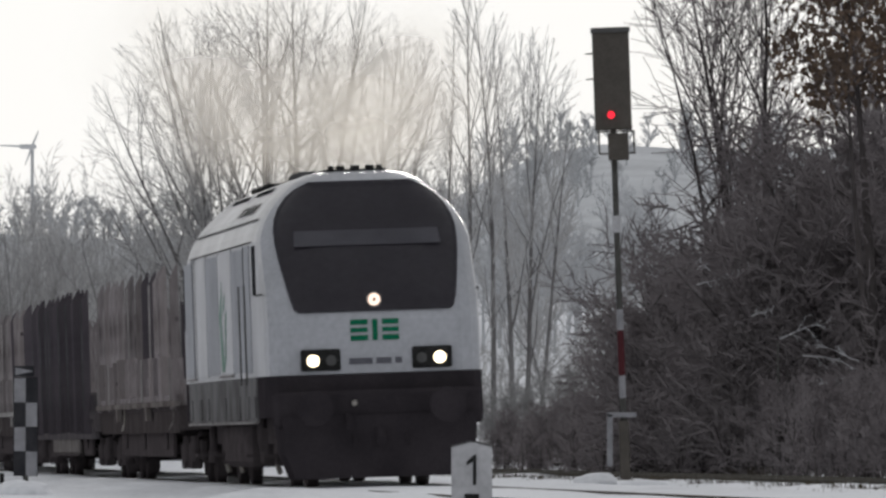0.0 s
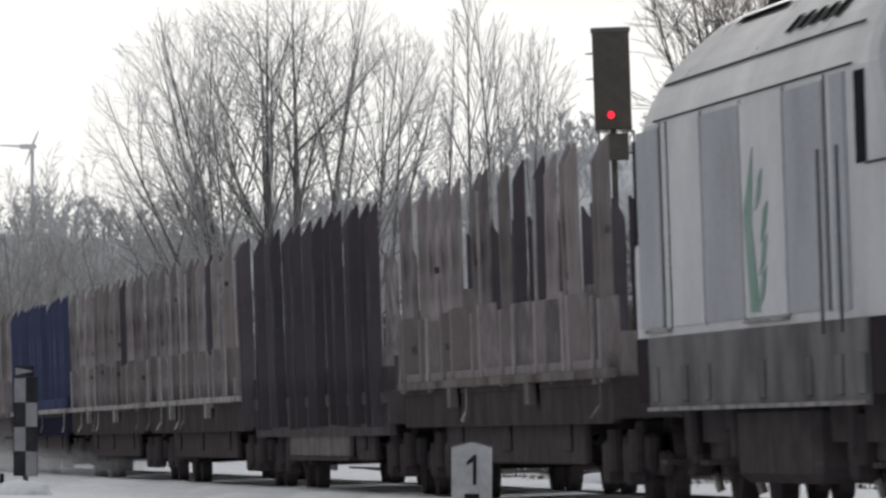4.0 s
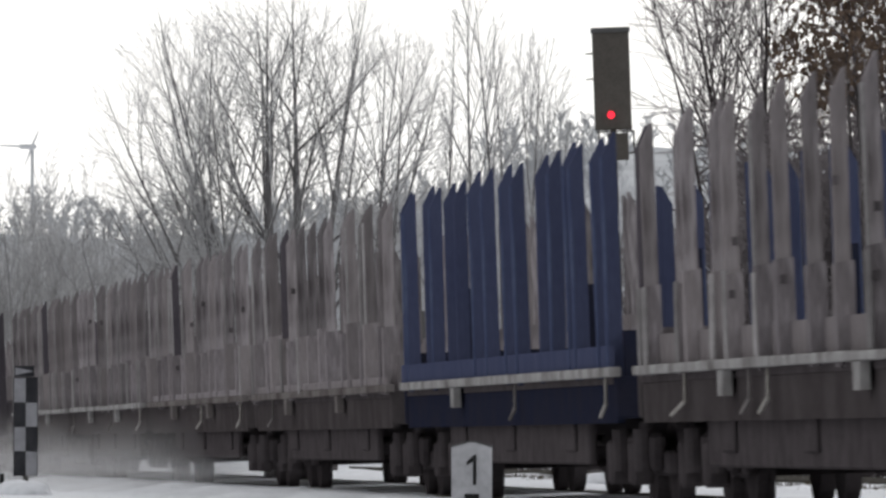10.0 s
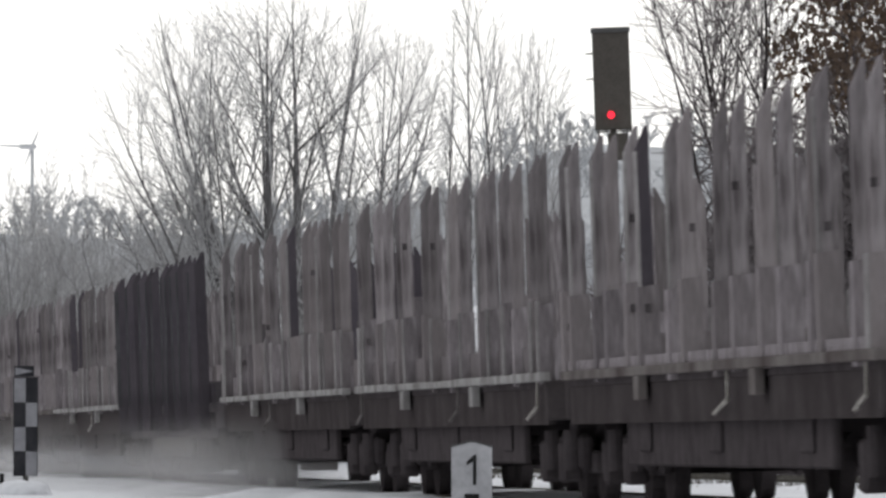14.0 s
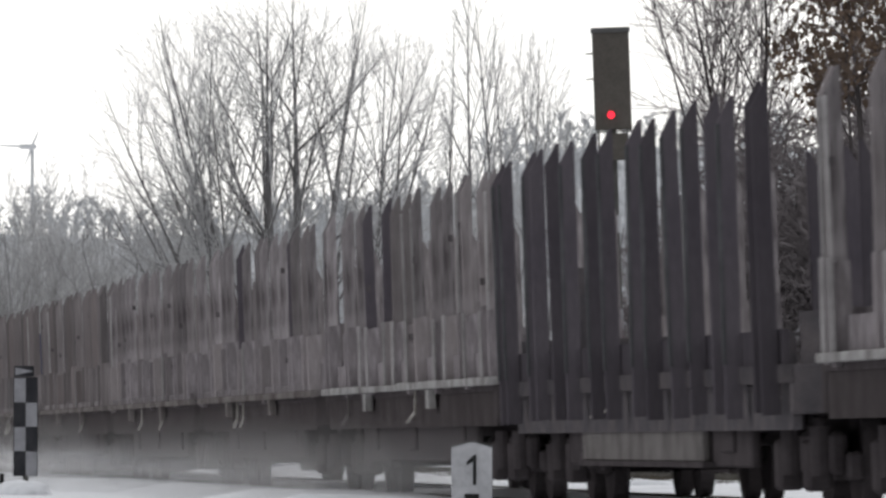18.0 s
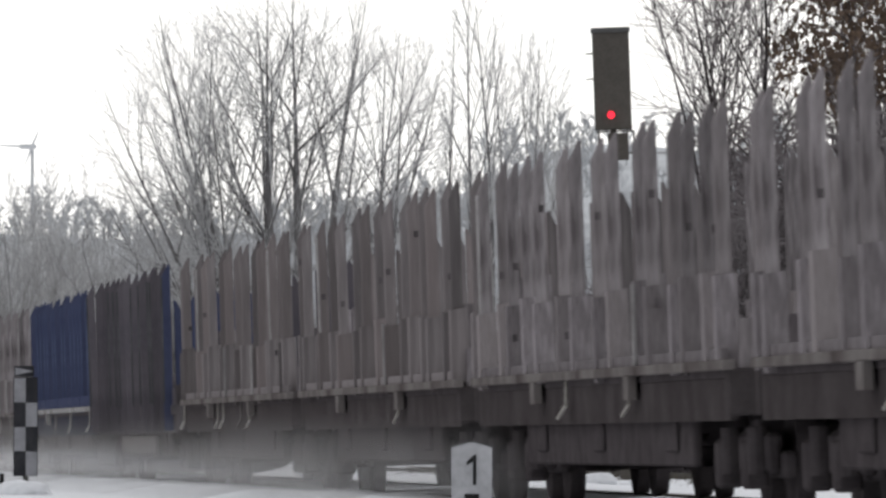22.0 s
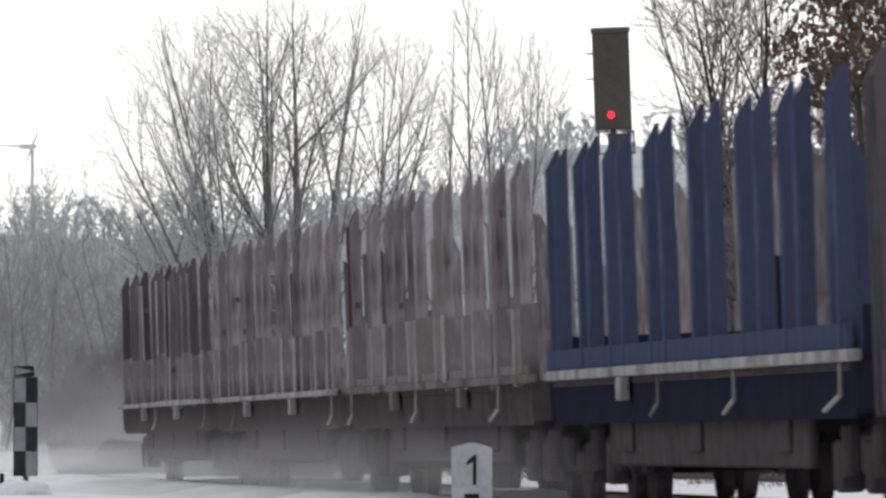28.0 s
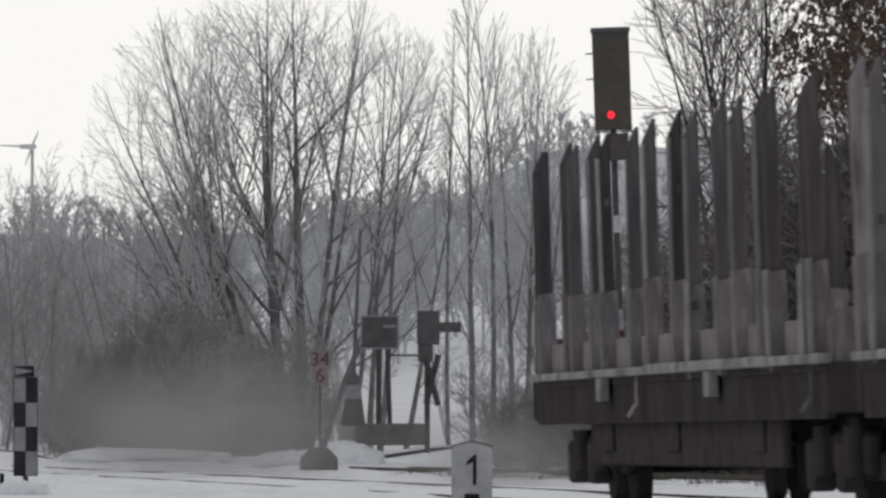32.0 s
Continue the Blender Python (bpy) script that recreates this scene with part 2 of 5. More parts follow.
def part_of(name, me, parent, label=""):
    ob = new(name, me)
    ob.parent = parent
    return tagged(ob, label)


def add_box(bm, x0, x1, y0, y1, z0, z1, bevel=0.0):
    r = bmesh.ops.create_cube(bm, size=1.0)
    for v in r["verts"]:
        v.co = Vector(((x0 + x1) / 2 + v.co.x * (x1 - x0), (y0 + y1) / 2 + v.co.y * (y1 - y0), (z0 + z1) / 2 + v.co.z * (z1 - z0)))
    if bevel:
        edges = list({e for v in r["verts"] for e in v.link_edges})
        bmesh.ops.bevel(bm, geom=edges, offset=bevel, segments=1, affect='EDGES')
    return bm


def box(x0, x1, y0, y1, z0, z1, bevel=0.0):
    return add_box(bmesh.new(), x0, x1, y0, y1, z0, z1, bevel)


def add_rod(bm, a, b, r, r2=None, sides=8):
    a, b = Vector(a), Vector(b)
    m = Matrix.Translation((a + b) / 2) @ (b - a).to_track_quat('Z', 'Y').to_matrix().to_4x4()
    bmesh.ops.create_cone(bm, cap_ends=True, segments=sides, radius1=r, radius2=r if r2 is None else r2, depth=(b - a).length, matrix=m)
    return bm


def rod(a, b, r, r2=None, sides=8):
    return add_rod(bmesh.new(), a, b, r, r2, sides)


def prism(outline, axis, a, b):
    """A closed outline in the plane across an axis, pushed along it from a to b."""
    bm = bmesh.new()
    def at(p, c):
        return {"x": (c, p[0], p[1]), "y": (p[0], c, p[1]), "z": (p[0], p[1], c)}[axis]
    lo = [bm.verts.new(at(p, a)) for p in outline]
    hi = [bm.verts.new(at(p, b)) for p in outline]
    n = len(outline)
    for i in range(n):
        bm.faces.new((lo[i], lo[(i + 1) % n], hi[(i + 1) % n], hi[i]))
    bm.faces.new(lo[::-1])
    bm.faces.new(hi)
    bmesh.ops.recalc_face_normals(bm, faces=bm.faces)
    return bm


def mesh_part(name, verts, faces, mat, parent, label="", smooth=False):
    me = bpy.data.meshes.new(name)
    me.from_pydata(verts, [], faces)
    me.materials.append(mat)
    if smooth:
        me.shade_smooth()
    return part_of(name, me, parent, label)


def lettering(name, words, size, m, mat, parent, depth=0.004):
    cu = bpy.data.curves.new(name, 'FONT')
    cu.body = words
    cu.size = size
    cu.extrude = depth
    cu.align_x, cu.align_y = 'CENTER', 'CENTER'
    tmp = bpy.data.objects.new(name, cu)
    me = bpy.data.meshes.new_from_object(tmp)
    bpy.data.objects.remove(tmp)
    me.materials.append(mat)
    ob = part_of(name, me, parent)
    ob.matrix_basis = m
    return ob


# ---- the line of the track ----
HEADING = radians(5.0316)
ALONG = Vector((math.sin(HEADING), -math.cos(HEADING), 0))
ACROSS = Vector((math.cos(HEADING), math.sin(HEADING), 0))
ORIGIN = Vector((0.3543, 118.0377, 0))
CANT = 2.003


def on_track(s, side=0.0, z=0.0):
    """The place s metres along the track (towards the camera), side metres across it."""
    return ORIGIN + ALONG * s + ACROSS * side + Vector((0, 0, z))


def track_pose(s, side=0.0, z=0.0, cant=0.0):
    p = on_track(s, side, z)
    return pose(p.x, p.y, p.z, cant, 0, math.degrees(HEADING) - 90)


# ---- ground ----
def ground_height(x, y):
    """Level round the tracks, a bank behind them, a rising snowfield beyond."""
    rel = Vector((x, y, 0)) - ORIGIN
    side, s = rel.dot(ACROSS), rel.dot(ALONG)
    h = -0.17 + 0.05 * noise.noise(Vector((x * 0.25, y * 0.06, 0))) + 0.03 * noise.noise(Vector((x * 0.9, y * 0.2, 3)))
    if abs(side) < 2.4:
        h = -0.012 + 0.035 * side * min(1.0, max(0.0, 1.8 - abs(side)) / 0.8) + 0.2 * (h + 0.17) + 0.03 * noise.noise(Vector((x * 0.5, y * 0.14, 11)))
    if 8.0 < side < 12.0:
        h = -0.08 + 0.2 * (h + 0.17) + 0.08 * noise.noise(Vector((x * 0.7, y * 0.16, 21)))
    if side > 12.0:
        h += min(0.45, (side - 12.0) * 0.12)
    if 3.6 < side < 8.0:
        h += 0.12 * max(0.0, 1 - abs(side - 5.6) / 2.0)
    if side < -3.2:
        h += min(0.12, (-3.2 - side) * 0.06)
    if y > 255:
        h += min(0.35, (y - 255) * 0.012) + 0.15 * max(0.0, noise.noise(Vector((x * 0.35, y * 0.03, 7))))
    if y > 330:
        h += min(9.0, (y - 330) * 0.04)
    return h


def build_ground():
    xs = [-700, -400, -220, -120, -70, -45] + [-32 + i * 0.8 for i in range(81)] + [45, 70, 120, 220, 400, 700]
    ys = [-300, -100, -20, 20, 45] + [55 + i * 2.0 for i in range(150)] + [360, 375, 390, 410, 430, 460, 500, 560, 650, 800, 1000, 1400, 2000, 3000, 4500]
    verts = [(x, y, ground_height(x, y)) for y in ys for x in xs]
    w = len(xs)
    faces = [(j * w + i, j * w + i + 1, (j + 1) * w + i + 1, (j + 1) * w + i) for j in range(len(ys) - 1) for i in range(w - 1)]
    me = bpy.data.meshes.new("ground")
    me.from_pydata(verts, [], faces)
    me.materials.append(SNOW)
    me.shade_smooth()
    tagged(new("ground", me), "snow-covered ground with low drifts round the tracks", "ground", kind="structure")


build_ground()

RAIL_OUTLINE = [(-0.07, -0.17), (0.07, -0.17), (0.07, -0.155), (0.012, -0.14), (0.012, -0.05), (0.036, -0.04), (0.036, 0.0), (-0.036, 0.0), (-0.036, -0.04), (-0.012, -0.05), (-0.012, -0.14), (-0.07, -0.155)]


def railway_track(label, side, s0, s1, cant):
    tr = thing("railway_track", track_pose(0, side, 0, cant), label, "track", kind="structure")
    for y in (-0.7535, 0.7535):
        part("rail", prism([(y + a, b) for a, b in RAIL_OUTLINE], "x", s0, s1), RAIL, tr)


railway_track("main railway track with steel rails in trodden snow", 0.0, -420, 80, CANT)
railway_track("second railway track half buried in snow", 10.3, -140, 60, 0.0)

# the road that crosses the line beyond the wagons
road_bm = bmesh.new()
for i in range(40):
    xa, xb = -45 + i * 2.5, -45 + (i + 1) * 2.5
    vs = [road_bm.verts.new((x, y, max(ground_height(x, y), ground_height(x, 283)) + 0.03)) for x, y in ((xa, 281), (xb, 281), (xb, 286), (xa, 286))]
    road_bm.faces.new(vs)
road_me = bpy.data.meshes.new("road")
road_bm.to_mesh(road_me)
road_bm.free()
road_me.materials.append(TRAMPLED)
tagged(new("road", road_me), "narrow road of packed dirty snow across the line", "road", kind="structure")


def snow_heap(x, y, rx, ry, h, label):
    bm = bmesh.new()
    bmesh.ops.create_icosphere(bm, subdivisions=4, radius=1.0)
    for v in bm.verts:
        n = 1 + 0.2 * noise.noise(v.co * 1.7 + Vector((x, y, 0))) + 0.08 * noise.noise(v.co * 5 + Vector((y, x, 0)))
        v.co = Vector((v.co.x * rx * n, v.co.y * ry * n, v.co.z * h * n))
    ob = new("snow_heap")
    ob.location = (x, y, ground_height(x, y) - 0.03)
    tagged(ob, label, "snow heap")
    part("mound", bm, SNOW, ob, smooth=True)


snow_heap(-2.51, 266, 0.95, 2.0, 0.62, "heap of shovelled snow beside the level crossing")
snow_heap(-3.63, 267, 1.5, 2.0, 0.42, "long low heap of snow beside the level crossing")
snow_heap(-8.34, 275, 2.6, 3.0, 0.3, "low shallow snow heap by the road")
snow_heap(2.53, 166, 0.4, 0.6, 0.2, "small snow heap at the foot of the signal")
snow_heap(3.35, 168, 0.5, 0.6, 0.16, "small snow heap behind the signal")
snow_heap(-5.31, 124, 0.5, 0.8, 0.2, "small snow heap at the foot of the chequered board")


# ---- trees ----
def rand_dir(d, angle):
    """d turned by an angle to a random side."""
    side = d.orthogonal().normalized()
    side.rotate(Matrix.Rotation(random.uniform(0, 6.283), 3, d))
    return (d * math.cos(angle) + side * math.sin(angle)).normalized()


class Boughs:
    """Collects tapered tubes: thick limbs in one mesh, twigs in another."""

    def __init__(self):
        self.sets = {"trunk": ([], []), "crown": ([], [])}
        self.tips = []

    def tube(self, which, pts, radii, sides):
        verts, faces = self.sets[which]
        base = len(verts)
        for i, (p, r) in enumerate(zip(pts, radii)):
            d = (pts[min(i + 1, len(pts) - 1)] - pts[max(i - 1, 0)]).normalized()
            u = d.orthogonal().normalized()
            v = d.cross(u)
            for j in range(sides):
                a = 6.2832 * j / sides
                q = p + (u * math.cos(a) + v * math.sin(a)) * r
                verts.append((q.x, q.y, q.z))
        for i in range(len(pts) - 1):
            for j in range(sides):
                a, b = base + i * sides + j, base + i * sides + (j + 1) % sides
                faces.append((a, b, b + sides, a + sides))

    def bough(self, p, d, length, radius, level, plan):
        last = level == len(plan) - 1
        segs = 2 if last else (3 if level == len(plan) - 2 else 5)
        pts, radii = [p.copy()], [radius]
        wob = plan[level]["wobble"]
        for i in range(segs):
            d = (d + Vector((random.gauss(0, wob), random.gauss(0, wob), random.gauss(0, wob) + plan[level]["lift"])) / segs).normalized()
            p = p + d * (length / segs)
            pts.append(p)
            radii.append(radius * (1 - (0.93 if level < 2 else 0.75) * (i + 1) / segs))
        self.tube("trunk" if level < 2 else "crown", pts, radii, 6 if level == 0 else (4 if level < 2 else 3))
        if last:
            self.tips.append(p)
            return
        nxt = plan[level + 1]
        for c in range(nxt["count"]):
            f = nxt["from"] + (1 - nxt["from"]) * (c + random.random()) / nxt["count"]
            i = min(int(f * segs), segs - 1)
            q = pts[i].lerp(pts[i + 1], f * segs - i)
            dd = (pts[i + 1] - pts[i]).normalized()
            r = max(nxt["min_r"], radius * (1 - 0.75 * f) * nxt["thin"])
            self.bough(q, rand_dir(dd, radians(random.gauss(nxt["angle"], 9))), length * nxt["ratio"] * random.uniform(0.7, 1.2) * (1.15 - 0.45 * f), r, level + 1, plan)


def plan_of(counts, angles, ratios, lift, min_r, starts=(0.0, 0.3, 0.2, 0.15, 0.1), wob=(0.12, 0.2, 0.25, 0.3, 0.35)):
    return [dict(count=c, angle=a, ratio=r, lift=lift, min_r=min_r, thin=0.6, wobble=w) | {"from": f} for c, a, r, f, w in zip(counts, angles, ratios, starts, wob)]


def tree(name, label, category, m, stems, plan, bark, twig, leaves=0, leaf_size=0.1, group="", leaf_mat=None):
    """stems: (x, y, lean_x, lean_y, length, radius) from the foot."""
    ob = thing(name, m, label, category, group)
    b = Boughs()
    for x, y, lx, ly, length, radius in stems:
        b.bough(Vector((x, y, -0.4)), Vector((lx, ly, 1)).normalized(), length, radius, 0, plan)
    mesh_part("trunk", *b.sets["trunk"], bark, ob, smooth=True)
    mesh_part("crown", *b.sets["crown"], twig, ob)
    if leaves:
        vs, fs = [], []
        for i in range(leaves):
            t = b.tips[int(len(b.tips) * random.random() ** 1.6)]
            c = t + Vector((random.gauss(0, 0.17), random.gauss(0, 0.17), random.gauss(0, 0.15)))
            u = rand_dir(Vector((0, 0, 1)), random.uniform(0, 3.1)) * leaf_size * random.uniform(0.6, 1.3)
            v = u.orthogonal().normalized() * leaf_size * 0.6
            k = len(vs)
            vs += [tuple(c - u), tuple(c + v), tuple(c + u), tuple(c - v)]
            fs.append((k, k + 1, k + 2, k + 3))
        mesh_part("leaves", vs, fs, leaf_mat or LEAF, ob, "withered brown leaves")
    return ob


def grown_tree(name, label, category, m, stems, domes, points, bark, twig, twigs=4, twig_len=0.55, pull=0.25, tip_r=0.0095, kill=0.3, group="", girth=0.13):
    """A crown that grows towards points scattered in its domes, so that the boughs share the room evenly.
    stems: (x, y, lean_x, lean_y, length); domes: (x, y, z, half_x, half_y, up, down, share)."""
    ob = thing(name, m, label, category, group)
    goals = []
    for x, y, z, hx, hy, up, down, share in domes:
        n = int(points * share)
        while n:
            p = Vector((random.uniform(-1, 1), random.uniform(-1, 1), random.uniform(-1, 1)))
            if p.length > 1 or (p.z < 0 and abs(p.x) > 1 + p.z * 0.75):
                continue
            goals.append(Vector((x + p.x * hx, y + p.y * hy, z + p.z * (up if p.z > 0 else down))))
            n -= 1
    nodes, parent = [], []
    step = 0.26
    stout = {}
    for x, y, lx, ly, length in stems:
        p, d, last = Vector((x, y, -0.4)), Vector((lx, ly, 1)).normalized(), -1
        for i in range(int(length / step)):
            nodes.append(p.copy())
            parent.append(last)
            last = len(nodes) - 1
            stout[last] = girth * (1 - 0.55 * i * step / length)
            d = (d + Vector((random.gauss(0, 0.05), random.gauss(0, 0.05), 0.01))).normalized()
            p = p + d * step
    for turn in range(90):
        kd = KDTree(len(nodes))
        for i, p in enumerate(nodes):
            kd.insert(p, i)
        kd.balance()
        wish, left = {}, []
        for g in goals:
            q, i, dist = kd.find(g)
            if dist < kill:
                continue
            left.append(g)
            wish[i] = wish.get(i, Vector((0, 0, 0))) + (g - q).normalized()
        goals = left
        grown = 0
        for i, w in wish.items():
            back = (nodes[i] - nodes[parent[i]]).normalized() if parent[i] >= 0 else Vector((0, 0, 1))
            d = w.normalized() + back * 1.5 + Vector((random.gauss(0, 0.06), random.gauss(0, 0.06), pull))
            p = nodes[i] + d.normalized() * step
            if kd.find(p)[2] > 0.12:
                nodes.append(p)
                parent.append(i)
                grown += 1
        if not grown:
            break
    kids = collections.defaultdict(list)
    flow = [0.0] * len(nodes)
    for i in range(len(nodes) - 1, -1, -1):
        flow[i] = max(flow[i], 1.0)
        if parent[i] >= 0:
            flow[parent[i]] += flow[i]
            kids[parent[i]].append(i)
    radius = [max(tip_r * f ** 0.47, stout.get(i, 0.0)) for i, f in enumerate(flow)]
    b = Boughs()
    starts = [(i, -1) for i in range(len(nodes)) if parent[i] < 0]
    while starts:
        i, root = starts.pop()
        chain, radii = ([nodes[root]] if root >= 0 else []) + [nodes[i]], ([radius[i]] if root >= 0 else []) + [radius[i]]
        while kids[i]:
            order = sorted(kids[i], key=lambda c: -flow[c])
            starts += [(c, i) for c in order[1:]]
            i = order[0]
            chain.append(nodes[i])
            radii.append(radius[i])
        thick = radii[0] > 0.045
        b.tube("trunk" if thick else "crown", chain, radii, 6 if thick else 3)
    for i in range(len(nodes)):
        if flow[i] < 9 and parent[i] >= 0:
            d = (nodes[i] - nodes[parent[i]]).normalized()
            for j in range(twigs if not kids[i] else max(1, twigs // 3)):
                e = (rand_dir(d, radians(random.uniform(8, 38))) + Vector((0, 0, 0.2))).normalized()
                length = twig_len * random.uniform(0.5, 1.2)
                mid = nodes[i] + e * length * 0.5
                e = (e + Vector((random.gauss(0, 0.1), random.gauss(0, 0.1), 0.08))).normalized()
                b.tube("crown", [nodes[i], mid, mid + e * length * 0.5], [tip_r, tip_r * 0.9, tip_r * 0.6], 3)
    mesh_part("trunk", *b.sets["trunk"], bark, ob, smooth=True)
    mesh_part("crown", *b.sets["crown"], twig, ob)
    return ob


def reach(p, d, dome):
    """How far it is from p along d to the skin of the dome (x, y, z, half_x, half_y, up, down)."""
    x, y, z, hx, hy, up, down = dome
    for k in range(1, 80):
        q = p + d * (k * 0.25)
        h = up if q.z > z else down
        if q.z <= z - 0.5 * down and abs(q.x - x) > 0.9 * hx:
            return k * 0.25
        if q.z > z - 0.5 * down and ((q.x - x) / hx) ** 2 + ((q.y - y) / hy) ** 2 + (abs((q.z - z) / h)) ** 2.4 > 1:
            return k * 0.25
    return 3.0


def fan_bough(b, p, d, length, radius, level, f):
    """One bough of a fan-shaped crown: it bends slowly upwards, forks at sharp angles on all sides and ends at the skin of the dome."""
    segs = max(2, int(length / (0.5 if level < 2 else 0.28)))
    pts, radii, dirs = [p.copy()], [radius], [d.copy()]
    tip = f["tip"]
    for i in range(segs):
        w = f["wobble"] * (0.3 if level == 0 else 1.0)
        d = (d + Vector((random.gauss(0, w), random.gauss(0, w), random.gauss(0, w * 0.5) + f["lift"] * (length / segs)))).normalized()
        p = p + d * (length / segs)
        pts.append(p)
        dirs.append(d)
        radii.append(radius + (tip - radius) * ((i + 1) / segs) ** 0.9)
    b.tube("trunk" if level < 2 else "crown", pts, radii, 6 if level == 0 else (4 if level < 2 else 3))
    if level >= f["depth"]:
        b.tips.append(p)
        return
    at = length * (f["bare"] if level == 0 else (0.15 if level == 1 else 0.1))
    while at < length * 0.98:
        u = at / length * segs
        i = min(int(u), segs - 1)
        q = pts[i].lerp(pts[i + 1], u - i)
        r = radii[i] + (radii[i + 1] - radii[i]) * (u - i)
        fork = rand_dir(dirs[i], radians(random.gauss(f["angle"], f["angle"] * 0.3)))
        far = reach(q, fork, f["dome"]) * random.uniform(0.75, 1.04)
        long = min(far, (9.0, 4.0, 1.5, 0.7)[level] * random.uniform(0.6, 1.1), 0.4 + (length - at) * 0.95)
        if long > 0.15:
            fan_bough(b, q, fork, long, max(tip, min(r * 0.75, 0.0125 * long + 0.003)), level + 1, f)
        at += f["gap"] * random.uniform(0.6, 1.4) * (1.6, 0.9, 0.5, 0.4)[level]


def fan_tree(name, label, m, stems, dome, bark, twig, lift=0.03, angle=28, gap=0.6, depth=3, tip=0.0062, wobble=0.045, bare=0.3, group=""):
    """stems: (x, y, lean_x, lean_y, radius) from the foot; dome: the outline of the crown."""
    ob = thing(name, m, label, "tree", group)
    b = Boughs()
    f = dict(lift=lift, angle=angle, gap=gap, depth=depth, tip=tip, wobble=wobble, bare=bare, dome=dome)
    for x, y, lx, ly, radius in stems:
        p, d = Vector((x, y, -0.4)), Vector((lx, ly, 1)).normalized()
        fan_bough(b, p, d, reach(p, d, dome), radius, 0, f)
    mesh_part("trunk", *b.sets["trunk"], bark, ob, smooth=True)
    mesh_part("crown", *b.sets["crown"], twig, ob)
    return ob


random.seed(11)
fan_tree("bare_tree", "large bare many-stemmed tree with a broad fan of twigs greyed for haze", pose(-4.45, 300, 0.2),
         [(-0.3, 0, -0.05, 0.02, 0.2), (0.15, 0.2, 0.02, 0.03, 0.22), (-0.45, 0.2, -0.27, 0, 0.15), (-0.6, -0.2, -0.5, 0.05, 0.14),
          (0.35, 0.1, 0.13, 0.0, 0.16), (0.6, 0.1, 0.32, 0.0, 0.13), (-0.2, 0.4, -0.15, 0.1, 0.14), (0.1, 0.5, 0.22, 0.1, 0.12), (-0.7, 0.4, -0.68, 0.0, 0.1), (-0.5, 0.3, -0.4, -0.05, 0.11), (-0.6, 0.1, -0.6, -0.1, 0.1)],
         (-0.6, 0, 9.3, 5.75, 3.0, 5.0, 5.6), BARK, HAZED_TWIG, angle=31, gap=0.68, bare=0.25, tip=0.0058)
fan_tree("bare_tree", "bare tree with a leaning stem behind the crossing signals", pose(-1.7, 292, 0.2),
         [(-0.2, 0, 0.1, 0, 0.11), (-1.1, 0.2, 0.14, 0, 0.09), (0.5, 0.2, 0.22, 0, 0.1), (-0.5, 0.2, 0.02, 0, 0.1)],
         (0.5, 0, 8.0, 2.0, 1.8, 4.5, 5.0), BARK, HAZED_TWIG, gap=0.75, bare=0.25)
fan_tree("bare_tree", "tall slim bare tree with two upright stems", pose(1.07, 285, 0.2),
         [(-0.2, 0, -0.02, 0, 0.11), (0.35, 0, 0.02, 0, 0.1), (-0.9, 0.2, 0.0, 0, 0.08)], (0.0, 0, 8.0, 1.2, 1.3, 6.0, 6.0), BARK, HAZED_TWIG, angle=24, gap=0.56, bare=0.25, tip=0.0068)
fan_tree("bare_tree", "crooked bare tree with pale upright twigs", pose(2.1, 290, 0.2),
         [(0, 0, -0.01, 0, 0.1), (0.2, 0.3, 0.1, 0, 0.1), (0.5, 0, 0.16, 0, 0.08)], (0.7, 0, 7.6, 1.45, 1.4, 5.0, 5.5), BARK, HAZED_TWIG, angle=28, gap=0.52, bare=0.22, tip=0.0068)

bush = grown_tree("bare_bush", "tall leafless bush with dense twigs greyed for haze", "bush", pose(-9.32, 310, 0.2),
                  [(-0.5, 0, -0.35, 0, 2.0), (0, 0.2, -0.05, 0.1, 2.4), (0.4, 0, 0.25, 0, 2.2), (-0.2, 0.3, -0.2, 0.1, 2.2), (0.7, 0.2, 0.45, 0, 1.8)],
                  [(0, 0, 4.6, 3.0, 2.2, 3.2, 3.6, 1.0)], 1700, BARK, SCRUB_TWIG, twigs=4, twig_len=0.6, pull=0.45, tip_r=0.0075, kill=0.3, group="bushes along the line", girth=0.06)
for px, py, turn, k in ((-12.2, 318, 70, 0.85), (-6.99, 312, 150, 0.75), (-14.7, 330, 230, 1.0), (-15.3, 318, 300, 0.8)):
    c = copy_thing(bush, pose(px, py, 0.2, 0, 0, turn))
    c.scale = (k, k, k)

LOW = plan_of((1, 9, 7, 5), (0, 36, 38, 40), (1, 0.5, 0.5, 0.5), 0.05, 0.012, starts=(0, 0.05, 0.1, 0.1))
scrub = tree("low_scrub", "low tangle of dark leafless scrub by the road", "scrub", pose(-9.13, 290, 0.25),
             [(random.gauss(0, 0.9), random.gauss(0, 0.5), random.uniform(-0.7, 0.7), random.uniform(-0.3, 0.3), random.uniform(1.8, 3.3), 0.03) for _ in range(26)],
             LOW, SCRUB_TWIG, SCRUB_TWIG, group="scrub along the line")
for px, py, turn, k in ((-7.51, 291, 80, 1.25), (-6.04, 292, 170, 1.05), (-6.7, 293, 40, 1.4), (-10.9, 293, 250, 0.7), (-8.1, 289, 310, 1.0), (2.64, 280, 200, 0.8)):
    c = copy_thing(scrub, pose(px, py, 0.25, 0, 0, turn))
    c.scale = (k, k, k)

